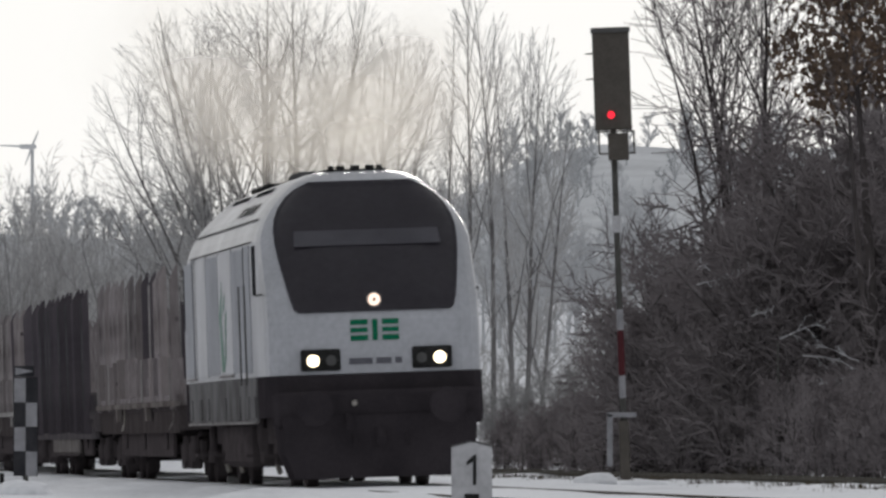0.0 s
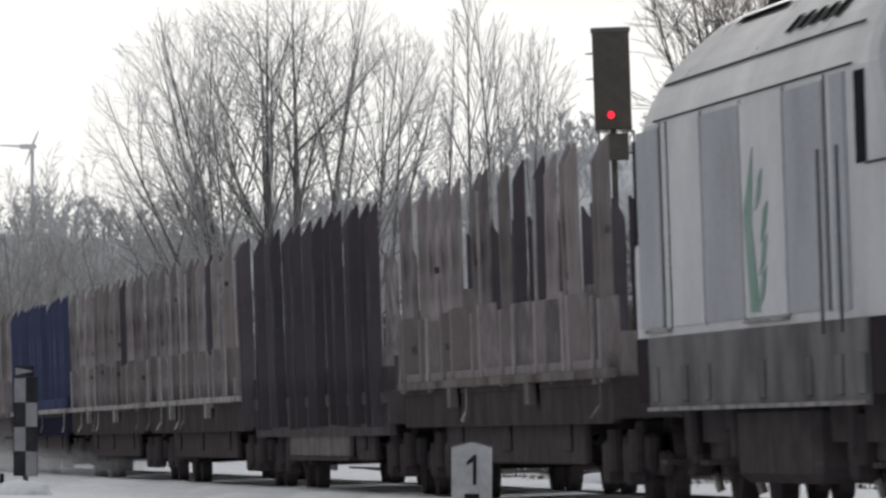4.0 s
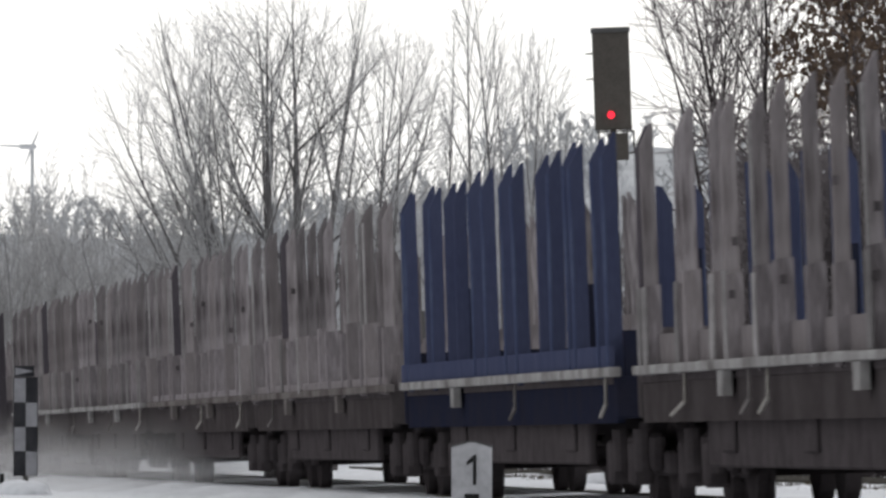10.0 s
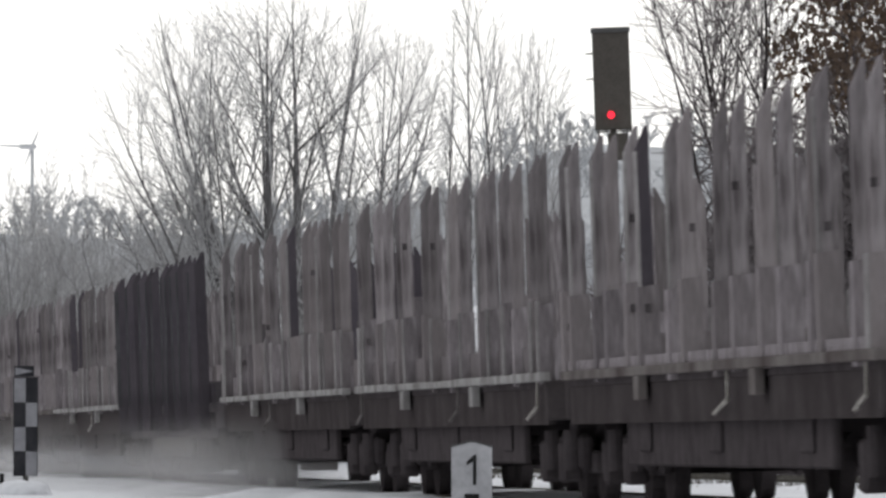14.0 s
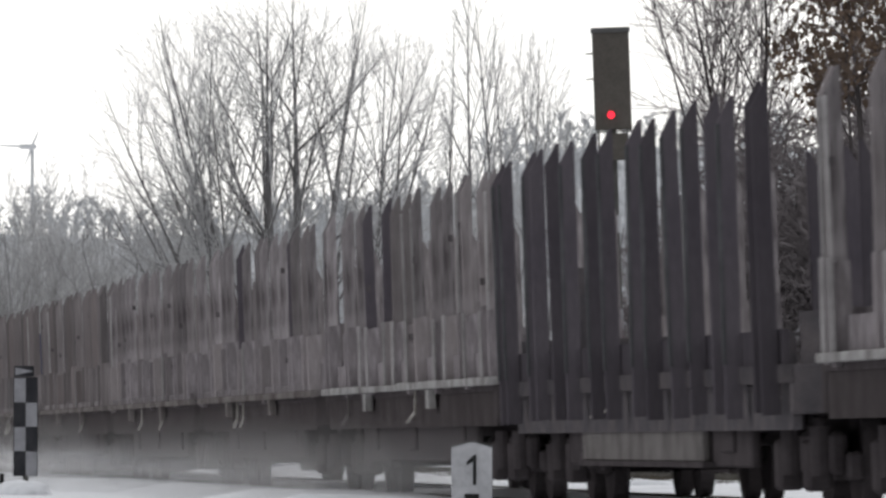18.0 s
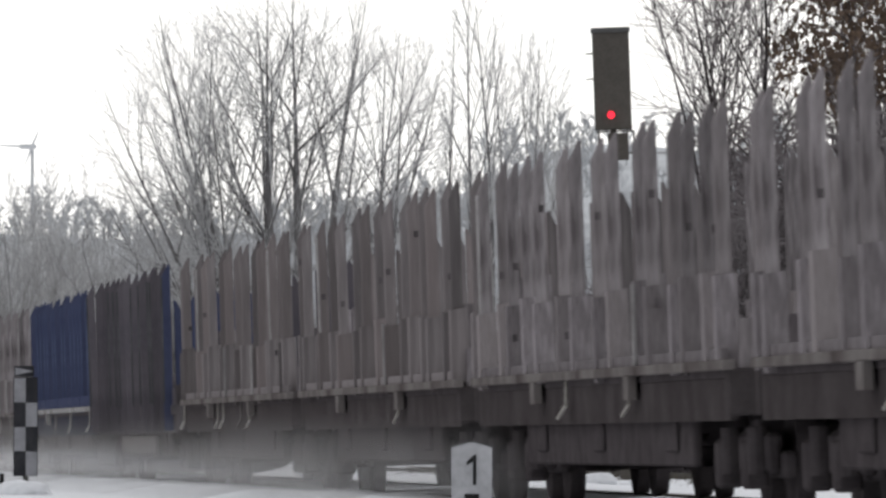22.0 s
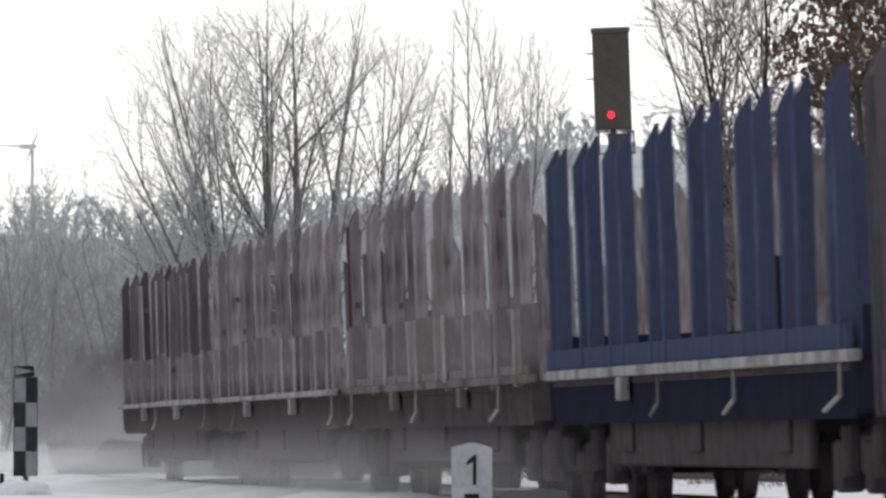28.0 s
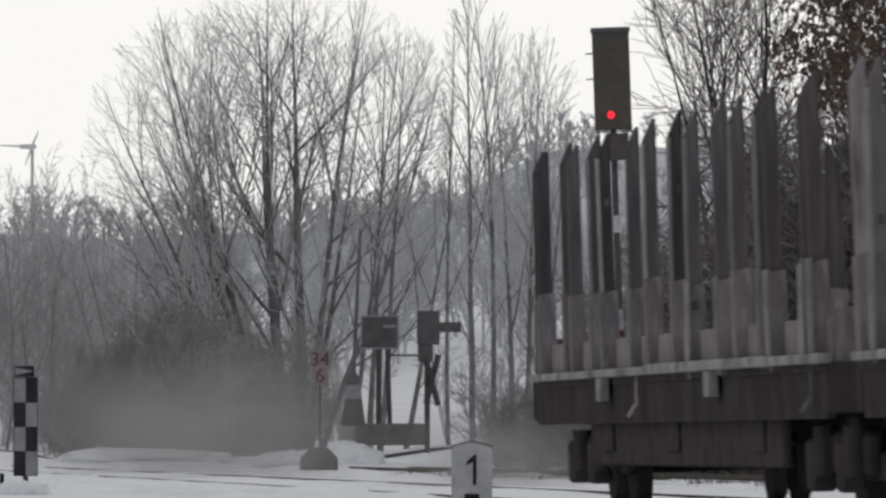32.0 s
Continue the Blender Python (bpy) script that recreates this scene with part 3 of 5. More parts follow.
# dark wood behind the second track
random.seed(23)
wood = fan_tree("dark_tree", "dark leafless tree with crossing boughs at the wood edge", pose(6.75, 212, 0.2),
                [(0, 0, -0.02, 0, 0.13), (-0.1, 0.1, -0.13, 0, 0.11), (0.5, 0.3, 0.04, 0, 0.1), (-0.4, 0.2, -0.17, 0, 0.08), (-0.2, 0.4, -0.08, 0.1, 0.09)],
                (-0.75, 0, 7.2, 2.2, 2.2, 5.0, 4.8), BARK_DARK, TWIG, lift=0.005, angle=36, gap=0.6, wobble=0.09, tip=0.0072, bare=0.3, group="trees at the wood edge")
for px, py, turn, k in ((9.2, 208, 160, 0.95),):
    c = copy_thing(wood, pose(px, py, 0.2, 0, 0, turn))
    c.scale = (k, k, k)
THICK = plan_of((1, 10, 8, 5), (0, 40, 40, 42), (1, 0.5, 0.5, 0.5), 0.04, 0.0145, starts=(0, 0.05, 0.05, 0.05))
thicket = tree("dark_thicket", "dense dark thicket of leafless briars and young trees", "thicket", pose(5.43, 205, 0.2),
               [(random.gauss(0, 0.9), random.gauss(0, 0.6), random.uniform(-0.5, 0.5), random.uniform(-0.3, 0.3), random.uniform(2.4, 4.4), 0.035) for _ in range(30)],
               THICK, BARK_DARK, TWIG, group="thickets at the wood edge")
for px, py, turn, k in ((4.7, 208, 140, 0.7), (6.41, 203, 260, 1.05), (7.38, 201, 30, 1.1), (8.44, 199, 320, 1.15), (6.13, 209, 110, 1.15), (7.25, 207, 290, 1.2), (8.38, 206, 50, 1.25), (9.41, 203, 10, 1.2), (9.2, 197, 70, 0.8), (8.7, 200, 200, 1.2), (9.1, 200, 100, 1.55), (9.5, 206, 60, 1.85)):
    c = copy_thing(thicket, pose(px, py, 0.2, 0, 0, turn))
    c.scale = (k, k, k)
BRIARS = plan_of((1, 8, 6, 4), (0, 38, 40, 42), (1, 0.5, 0.5, 0.5), 0.04, 0.009, starts=(0, 0.05, 0.05, 0.05))
briars = tree("low_briars", "low dark briars and brushwood beside the second track", "briars", pose(7.2, 182, 0.15),
              [(random.gauss(0, 0.4), random.gauss(0, 0.3), random.uniform(-0.5, 0.5), random.uniform(-0.3, 0.3), random.uniform(1.0, 1.8), 0.016) for _ in range(26)],
              BRIARS, BARK_DARK, TWIG, group="briars along the second track")
for px, py, turn, k in ((3.9, 216, 80, 0.90), (4.3, 212, 190, 1.25), (1.5, 233, 30, 0.75), (2.2, 229, 120, 0.80), (2.95, 225, 220, 0.90), (3.4, 221, 340, 0.95), (8.9, 192, 170, 1.25), (8.3, 194, 220, 1.12), (7.4, 197, 130, 1.12), (6.3, 199, 20, 1.12), (5.4, 203, 280, 1.25), (8.0, 172, 40, 0.85), (7.6, 177, 150, 0.90), (6.6, 188, 300, 1.00)):
    c = copy_thing(briars, pose(px, py, 0.15, 0, 0, turn))
    c.scale = (k, k, k)
OAK = plan_of((1, 9, 6, 4), (0, 46, 45, 45), (1, 0.2, 0.5, 0.5), 0.05, 0.009, starts=(0, 0.7, 0.25, 0.2))
tree("oak_tree", "oak that still carries withered brown leaves", "tree", pose(8.6, 196, 0.2),
     [(0, 0, -0.02, 0, 10.2, 0.16), (0.3, 0.2, 0.04, 0, 9.6, 0.12), (-0.1, 0, -0.05, 0, 9.4, 0.1)], OAK, BARK_DARK, TWIG, leaves=2700, leaf_size=0.09)

# snow-laden boughs that stick out of the thicket
def snowy_bough(x, y, z, reach, seed):
    random.seed(seed)
    ob = thing("snowy_branch", pose(x, y, z), "drooping briar branch laden with a little snow", "branch", "snowy branches of the thicket")
    b = Boughs()
    plan = plan_of((1, 6, 3), (0, 45, 50), (1, 0.4, 0.4), -0.5, 0.009, starts=(0, 0.2, 0.2), wob=(0.6, 0.7, 0.7))
    b.bough(Vector((0, 0, 0)), Vector((reach, -0.2, 0.35)).normalized(), abs(reach), 0.014, 0, plan)
    mesh_part("trunk", *b.sets["trunk"], SNOWY_TWIG, ob)
    mesh_part("crown", *b.sets["crown"], SNOWY_TWIG, ob)


for i, (x, y, z, r) in enumerate(((5.07, 199, 3.75, 0.8), (5.75, 199, 3.86, 0.7), (5.35, 199, 4.03, -0.4), (6.6, 195, 2.63, 1.0), (7.05, 195, 2.3, 1.2),
                                  (7.38, 195, 1.74, 1.0), (8.16, 195, 2.19, -0.9), (8.6, 195, 1.52, -1.1), (7.93, 195, 1.08, 0.8), (6.94, 195, 1.3, 0.7), (6.08, 196, 3.09, 0.5))):
    snowy_bough(x, y, z, r, 60 + i)

# dead grass that pokes through the snow along the second track
random.seed(31)
vs, fs = [], []
for i in range(2600):
    s = random.uniform(-110, -20)
    near = random.random() < 0.55
    p = on_track(s, random.gauss(8.3, 0.25) if near else random.gauss(12.8, 0.5))
    z = ground_height(p.x, p.y)
    h = random.uniform(0.03, 0.1) if near else random.uniform(0.05, 0.3)
    a = random.uniform(-0.6, 0.6)
    k = len(vs)
    vs += [(p.x - 0.008, p.y, z - 0.02), (p.x + 0.008, p.y, z - 0.02), (p.x + a * h, p.y, z + h)]
    fs.append((k, k + 1, k + 2))
me = bpy.data.meshes.new("dead_grass")
me.from_pydata(vs, [], fs)
me.materials.append(DEAD_GRASS)
tagged(new("dead_grass", me), "dead grass stalks poking through the snow", "grass", kind="stuff")


# far woods on the rising field, haze put into their pale base colour
def far_woods(label, rows, seed, mat, thick):
    random.seed(seed)
    b = Boughs()
    FAR = plan_of((1, 9, 6, 4), (0, 32, 36, 38), (1, 0.45, 0.5, 0.5), 0.15, thick, starts=(0, 0.15, 0.15, 0.1))
    for x0, x1, y0, y1, n, h0, h1 in rows:
        for i in range(n):
            x, y = random.uniform(x0, x1), random.uniform(y0, y1)
            b.bough(Vector((x, y, ground_height(x, y) - 0.3)), Vector((random.gauss(0, 0.08), random.gauss(0, 0.08), 1)).normalized(), random.uniform(h0, h1), 0.09, 0, FAR)
    v, f = b.sets["trunk"]
    v2, f2 = b.sets["crown"]
    k = len(v)
    me = bpy.data.meshes.new("far_woods")
    me.from_pydata(v + v2, [], f + [tuple(i + k for i in q) for q in f2])
    me.materials.append(mat)
    tagged(new("far_woods", me), label, "woods", kind="stuff")


far_woods("far woods of bare trees on the hillside, coloured pale for haze", [(-22.1, -14.3, 400, 460, 60, 2.8, 4.5), (-14.3, -0.586, 400, 470, 60, 3.5, 5.5), (-1.08, 11.4, 410, 470, 50, 3.5, 6.0)], 5, FAR_HAZED_TWIG, 0.03)
far_woods("bare trees of a hedge beyond the road, coloured pale for haze", [(-18.0, -9.5, 336, 362, 20, 5.5, 8.0)], 8, HAZED_TWIG, 0.016)
far_woods("row of bare young trees behind the road, coloured pale for haze", [(-16.8, -5.87, 332, 350, 46, 2.6, 4.6), (-4.33, 6.0, 312, 352, 18, 2.5, 4.8)], 6, HAZED_TWIG, 0.016)


def wooded_ridge():
    """A far hill that closes the view, grown over with trees; its pale colour carries the haze."""
    xs = [-260 + i * 5 for i in range(105)]
    ys = [700, 760, 820, 880, 940, 1000, 1100, 1250]
    def top(x):
        return 20.5 + 8.5 / (1 + math.exp(-(x - 3) / 4.5)) + 1.6 * noise.noise(Vector((x * 0.05, 1, 0)))
    verts, faces = [], []
    for j, y in enumerate(ys):
        f = min(1.0, (y - 700) / 240)
        for x in xs:
            verts.append((x, y, 6 + (top(x) - 6) * f + (0.8 * noise.noise(Vector((x * 0.4, y * 0.3, 0))) if j else 0)))
    w = len(xs)
    for j in range(len(ys) - 1):
        for i in range(w - 1):
            faces.append((j * w + i, j * w + i + 1, (j + 1) * w + i + 1, (j + 1) * w + i))
    me = bpy.data.meshes.new("wooded_ridge")
    me.from_pydata(verts, [], faces)
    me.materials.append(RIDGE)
    me.shade_smooth()
    tagged(new("wooded_ridge", me), "far snowy hill under woods, coloured pale for haze", "hill", kind="structure")
    random.seed(9)
    b = Boughs()
    plan = plan_of((1, 8, 6, 3), (0, 32, 36, 38), (1, 0.45, 0.5, 0.5), 0.1, 0.06, starts=(0, 0.12, 0.15, 0.1))
    for i in range(190):
        x, y = random.uniform(-52, 34), random.uniform(860, 960)
        f = min(1.0, (y - 700) / 240)
        b.bough(Vector((x, y, 5.5 + (top(x) - 6) * f)), Vector((random.gauss(0, 0.06), 0, 1)).normalized(), random.uniform(2.5, 4.5), 0.14, 0, plan)
    v, f = b.sets["trunk"]
    v2, f2 = b.sets["crown"]
    k = len(v)
    me = bpy.data.meshes.new("ridge_woods")
    me.from_pydata(v + v2, [], f + [tuple(i + k for i in q) for q in f2])
    me.materials.append(FAR_HAZED_TWIG)
    tagged(new("ridge_woods", me), "far bare trees along the crest of the hill, coloured pale for haze", "woods", kind="stuff")


wooded_ridge()


# ---- signals, boards and posts ----
def light_signal():
    d = 165.0
    ob = thing("light_signal", pose(3.02, d, 0.226, 0, -2.0, 0), "railway light signal on a slim mast, dark case, red aspect lit", "signal")
    k = 0.00938
    zt = lambda py: (822 - py) * k
    xt = lambda px: (px - 1078) * k
    part("case", box(xt(1046), xt(1111), -0.16, 0.16, zt(230), zt(53), 0.015), SIGNAL_BOX, ob)
    part("hood", box(xt(1044), xt(1113), -0.2, 0.18, zt(58), zt(49), 0.01), CASE, ob, "thin weathered cap")
    part("lamp", rod((xt(1075), -0.2, zt(204)), (xt(1075), -0.165, zt(204)), 6.5 * k, sides=16), LAMP_RED, ob, "lit red lamp")
    for py in (94, 139):
        part("bracket", rod((xt(1033), 0, zt(py)), (xt(1047), 0, zt(py)), 0.012), SIGNAL_BOX, ob)
    part("mast", rod((0.0, 0, 0), (0.0, 0, zt(230)), 0.052, 0.05, 12), MAST, ob, smooth=True)
    part("mast_head", box(xt(1068), xt(1104), -0.1, 0.1, zt(284), zt(236), 0.01), SIGNAL_BOX, ob)
    cage = bmesh.new()
    for a, b in (((1052, 232), (1052, 272)), ((1114, 232), (1114, 272)), ((1052, 272), (1070, 272)), ((1104, 272), (1116, 272)), ((1048, 233), (1114, 233))):
        add_rod(cage, (xt(a[0]), -0.1, zt(a[1])), (xt(b[0]), -0.1, zt(b[1])), 0.014)
    part("cage", cage, SIGNAL_BOX, ob)
    part("plate", box(-0.07, 0.07, -0.09, -0.07, zt(412), zt(382)), SIGN_WHITE, ob, "small white plate")
    part("white_band", rod((0, 0, zt(585)), (0, 0, zt(548)), 0.055, sides=12), DULL_WHITE, ob, "white painted band")
    part("red_band", rod((0, 0, zt(665)), (0, 0, zt(585)), 0.055, sides=12), RED, ob, "faded red painted band")
    part("white_band", rod((0, 0, zt(705)), (0, 0, zt(665)), 0.055, sides=12), DULL_WHITE, ob, "white painted band")
    part("foot", box(-0.085, 0.085, -0.085, 0.085, zt(850), zt(745), 0.02), SIGNAL_BOX, ob)


light_signal()
frame_post = thing("cable_post", pose(2.91, 163, 0.294), "white angle-iron cable post beside the signal", "post")
part("upright", box(-0.222, -0.13, -0.06, 0.06, -0.1, 0.769, 0.01), DULL_WHITE, frame_post)
part("arm", box(-0.222, 0.259, -0.06, 0.06, 0.704, 0.787, 0.01), DULL_WHITE, frame_post)

stake = thing("line_post", pose(6.4, 190, 1.5), "thin weathered marker post in the thicket", "post")
part("rod", rod((0, 0, -1.2), (0, 0, 1.03), 0.018), MAST, stake)


def checker_board():
    d = 127.0
    k = 0.00722
    ob = thing("chequered_board", pose(-5.33, d, -0.051), "black and white chequered track board with arrow cap", "board")
    part("post", rod((0, 0.03, -0.2), (0, 0.03, 215 * k), 0.035, sides=10), MAST, ob)
    part("backing", box(-21.5 * k, 21.5 * k, 0.0, 0.02, 27 * k, 202 * k), SIGN_BLACK, ob)
    for r in range(4):
        for c in range(2):
            z0 = (28 + r * 43.2) * k
            part("panel", box((-20 + c * 20.5) * k, (c * 20.5) * k - 0.001, -0.012, 0.0, z0, z0 + 42.5 * k), DULL_WHITE if (r + c) % 2 else SIGN_BLACK, ob)
    part("cap", box(-20 * k, 15 * k, -0.012, 0.02, 203 * k, 222 * k), SIGN_BLACK, ob, "black cap with a white arrow")
    part("arrow", prism([(-18 * k, 205 * k), (13 * k, 213 * k), (-18 * k, 219 * k)], "y", -0.018, -0.012), DULL_WHITE, ob)


checker_board()
d2 = thing("track_peg", pose(-5.5, 124, -0.108), "short dark peg in the snow", "peg")
part("peg", box(-0.0282, 0.0282, -0.03, 0.03, -0.1, 0.296, 0.008), INK, d2)

km = thing("distance_stone", pose(0.214, 74, -0.356), "white pointed distance post with a black figure one", "distance post")
kk = 0.0042
part("slab", prism([(-36 * kk, 0), (36 * kk, 0), (36 * kk, 208 * kk), (4 * kk, 217 * kk), (-4 * kk, 217 * kk), (-36 * kk, 208 * kk)], "y", -0.05, 0.05), SIGN_WHITE, km)
part("rim", prism([(-37.5 * kk, 205 * kk), (-36 * kk, 205 * kk), (-36 * kk, 209 * kk), (-4 * kk, 217.5 * kk), (4 * kk, 217.5 * kk), (36 * kk, 209 * kk), (36 * kk, 205 * kk), (37.5 * kk, 205 * kk), (37.5 * kk, 211 * kk), (4 * kk, 220 * kk), (-4 * kk, 220 * kk), (-37.5 * kk, 211 * kk)], "y", -0.054, 0.054), CASE, km, "dark weathered rim")
part("figure", prism([(2 * kk, 142 * kk), (8 * kk, 142 * kk), (8 * kk, 195 * kk), (4 * kk, 195 * kk), (-9 * kk, 183 * kk), (-9 * kk, 176 * kk), (2 * kk, 183 * kk)], "y", -0.056, -0.05), INK, km, "black figure one")
part("lower_figure", box(-13 * kk, 13 * kk, -0.056, -0.05, 60 * kk, 126 * kk), INK, km)


def crossing_equipment():
    d = 268.0
    k = 0.0152
    X0 = lambda px: (px - 784) * k
    base = 0.645
    zt = lambda py: (782 - py) * k
    sb = thing("crossing_board", pose(X0(672), d, base), "back of a square pale-rimmed signal board on a mast", "board")
    part("panel", box(-31 * k, 31 * k, -0.03, 0.03, zt(615), zt(561), 0.01), CASE, sb)
    rim = bmesh.new()
    for a in ((-34, -31, 618, 558), (31, 34, 618, 558), (-31, 31, 618, 615), (-31, 31, 561, 558)):
        add_box(rim, a[0] * k, a[1] * k, -0.05, 0.03, zt(a[2]), zt(a[3]))
    part("rim", rim, DULL_WHITE, sb, "pale rim")
    part("lamp", box(6 * k, 28 * k, -0.05, -0.03, zt(580), zt(575)), DULL_WHITE, sb)
    part("mast", rod((-3 * k, 0.05, -0.1), (-1 * k, 0.05, zt(600)), 0.075), MAST, sb)
    part("strut", rod((19 * k, 0.3, -0.1), (13 * k, 0.05, zt(610)), 0.07), MAST, sb)
    ls = thing("crossing_light", pose(X0(756), d, base), "dark crossing light case on a mast with a warning cross", "crossing light")
    part("case", box(-18 * k, 22 * k, -0.15, 0.15, zt(610), zt(550), 0.015), CASE, ls)
    part("lower_case", box(-16 * k, 10 * k, -0.12, 0.12, zt(640), zt(610), 0.01), CASE, ls)
    part("side_lamp", box(22 * k, 60 * k, -0.1, 0.1, zt(588), zt(570), 0.01), CASE, ls)
    part("mast", rod((0, 0, -0.3), (0, 0, zt(640)), 0.075), MAST, ls)
    part("cross_arm", rod((-4 * k, -0.08, zt(632)), (20 * k, -0.08, zt(718)), 0.08), MAST, ls)
    part("cross_arm", rod((20 * k, -0.12, zt(628)), (-2 * k, -0.12, zt(715)), 0.08), MAST, ls)
    part("tie", rod((-70 * k, 0, zt(629)), (-16 * k, 0, zt(629)), 0.025), MAST, ls)
    part("stay", rod((20 * k, 0, zt(622)), (60 * k, 0, zt(615)), 0.012), SIGN_WHITE, ls)
    bd = thing("barrier_pedestal", pose(X0(625), d - 1, base), "dark tapered barrier pedestal with a white band and raised boom", "barrier")
    part("body", prism([(-22 * k, 27 * k), (22 * k, 27 * k), (16 * k, 75 * k), (-14 * k, 75 * k)], "y", -0.25, 0.25), DARK_STONE, bd)
    part("band", prism([(-14 * k, 75 * k), (16 * k, 75 * k), (13 * k, 100 * k), (-12 * k, 100 * k)], "y", -0.22, 0.22), DULL_WHITE, bd, "dull white band")
    part("boom", rod((1 * k, 0, 120 * k), (13 * k, 0.1, 375 * k), 0.06, 0.04), DARK_STONE, bd, "raised dark barrier boom")
    part("head", prism([(-12 * k, 100 * k), (13 * k, 100 * k), (12 * k, 112 * k), (3 * k, 127 * k), (-3 * k, 127 * k), (-10 * k, 112 * k)], "y", -0.2, 0.2), DARK_STONE, bd)
    part("plinth", box(-24 * k, 24 * k, -0.4, 0.4, -0.2, 27 * k, 0.03), CONCRETE, bd, "snow-covered plinth")
    bl = thing("concrete_block", pose(X0(692), d - 2, base), "long low dark concrete block in the snow", "block")
    part("block", box(-60 * k, 60 * k, -0.4, 0.4, -0.1, 32 * k, 0.03), DARK_STONE, bl)
    kb = thing("distance_board", pose(X0(566), d, base), "small dull orange distance board on a thin post", "distance board")
    part("plate", box(-15 * k, 15 * k, -0.01, 0.01, zt(682), zt(650), 0.003), ORANGE, kb)
    part("upper_plate", box(-17 * k, 17 * k, -0.01, 0.01, zt(649), zt(622), 0.003), ORANGE, kb)
    lettering("figures", "34", 34 * k, pose(0, -0.014, zt(637), 90, 0, 0), RED, kb)
    lettering("figures", "6", 36 * k, pose(0, -0.014, zt(666), 90, 0, 0), RED, kb)
    part("post", rod((0, 0.03, -0.3), (0, 0.03, zt(625)), 0.028), MAST, kb)
    dw = thing("boundary_stone", pose(-2.89, 232, 0.0102), "squat dark stone with sloped shoulders in the snow", "stone")
    q = 0.0132
    part("stone", prism([(-33 * q, -0.05), (33 * q, -0.05), (33 * q, 18 * q), (16 * q, 36 * q), (-16 * q, 36 * q), (-33 * q, 18 * q)], "y", -0.2, 0.2), DARK_STONE, dw)


crossing_equipment()


def wind_turbine():
    d = 2500.0
    ob = thing("wind_turbine", pose(-103.3, d, -0.939), "distant pale wind turbine in the haze", "wind turbine")
    h = 76.7
    part("tower", rod((0, 0, 0), (0, 0, h), 0.62, 0.42, 12), TOWER, ob, smooth=True)
    part("nacelle", box(-3.2, 1.0, -2, 2, h - 0.5, h + 0.6, 0.3), TOWER, ob)
    for ang, length in ((23, 4.3), (272, 11.0), (200, 5.0)):
        a = radians(ang)
        part("blade", rod((0, -2, h), (math.sin(a) * length, -2, h + math.cos(a) * length), 0.34, 0.1, 6), TOWER, ob)


wind_turbine()


# ---- locomotive: x runs forward, the side seen is -y, rail top is z = 0 ----
def half_width(z):
    pts = ((0.0, 1.435), (3.36, 1.435), (3.68, 1.29), (3.93, 1.06), (4.12, 0.83), (4.2, 0.66), (4.24, 0.45))
    for (a, wa), (b, wb) in zip(pts, pts[1:]):
        if z <= b:
            return wa + (wb - wa) * (z - a) / (b - a)
    return pts[-1][1]


def nose(z):
    """How far the front lies back at this height."""
    pts = ((0.0, 0.0), (2.2, 0.0), (2.5, -0.14), (3.3, -1.0), (3.9, -1.62), (4.1, -1.85), (4.2, -2.1), (4.24, -2.5))
    for (a, xa), (b, xb) in zip(pts, pts[1:]):
        if z <= b:
            return xa + (xb - xa) * (z - a) / (b - a)
    return pts[-1][1]


LOCO_BACK = -17.95
# how the nose curves back towards its corners: metres back, share of the half width
CORNER = ((0.0, 0.0), (0.0, 0.42), (0.04, 0.65), (0.1, 0.8), (0.2, 0.9), (0.34, 0.97), (0.6, 1.0))


def set_back(share):
    for (xa, ya), (xb, yb) in zip(CORNER, CORNER[1:]):
        if share <= yb:
            return xa + (xb - xa) * (share - ya) / (yb - ya)
    return CORNER[-1][0]


def body_shell(levels, grow=0.0):
    bm = bmesh.new()
    rings = []
    for z in levels:
        w, f = half_width(z) + grow, nose(z) + grow
        half = [(f - x, w * y) for x, y in CORNER[1:]]
        front = [(x, -y) for x, y in reversed(half)] + half
        mid = LOCO_BACK / 2
        rear = [(2 * mid - x, y) for x, y in reversed(half)] + [(2 * mid - x, -y) for x, y in half]
        rings.append([bm.verts.new((x, y, z)) for x, y in front + rear])
    n = len(rings[0])
    for lo, hi in zip(rings, rings[1:]):
        for i in range(n):
            bm.faces.new((lo[i], lo[(i + 1) % n], hi[(i + 1) % n], hi[i]))
    bm.faces.new(rings[0][::-1])
    bm.faces.new(rings[-1])
    bmesh.ops.recalc_face_normals(bm, faces=bm.faces)
    return bm


def wheel_mesh(radius):
    bm = bmesh.new()
    add_rod(bm, (0, -0.07, 0), (0, 0.07, 0), radius, sides=28)
    add_rod(bm, (0, 0.04, 0), (0, 0.075, 0), radius + 0.03, sides=28)
    add_rod(bm, (0, -0.1, 0), (0, -0.07, 0), radius * 0.3, sides=14)
    me = bpy.data.meshes.new("wheel")
    bm.to_mesh(me)
    bm.free()
    me.materials.append(UNDER)
    return me


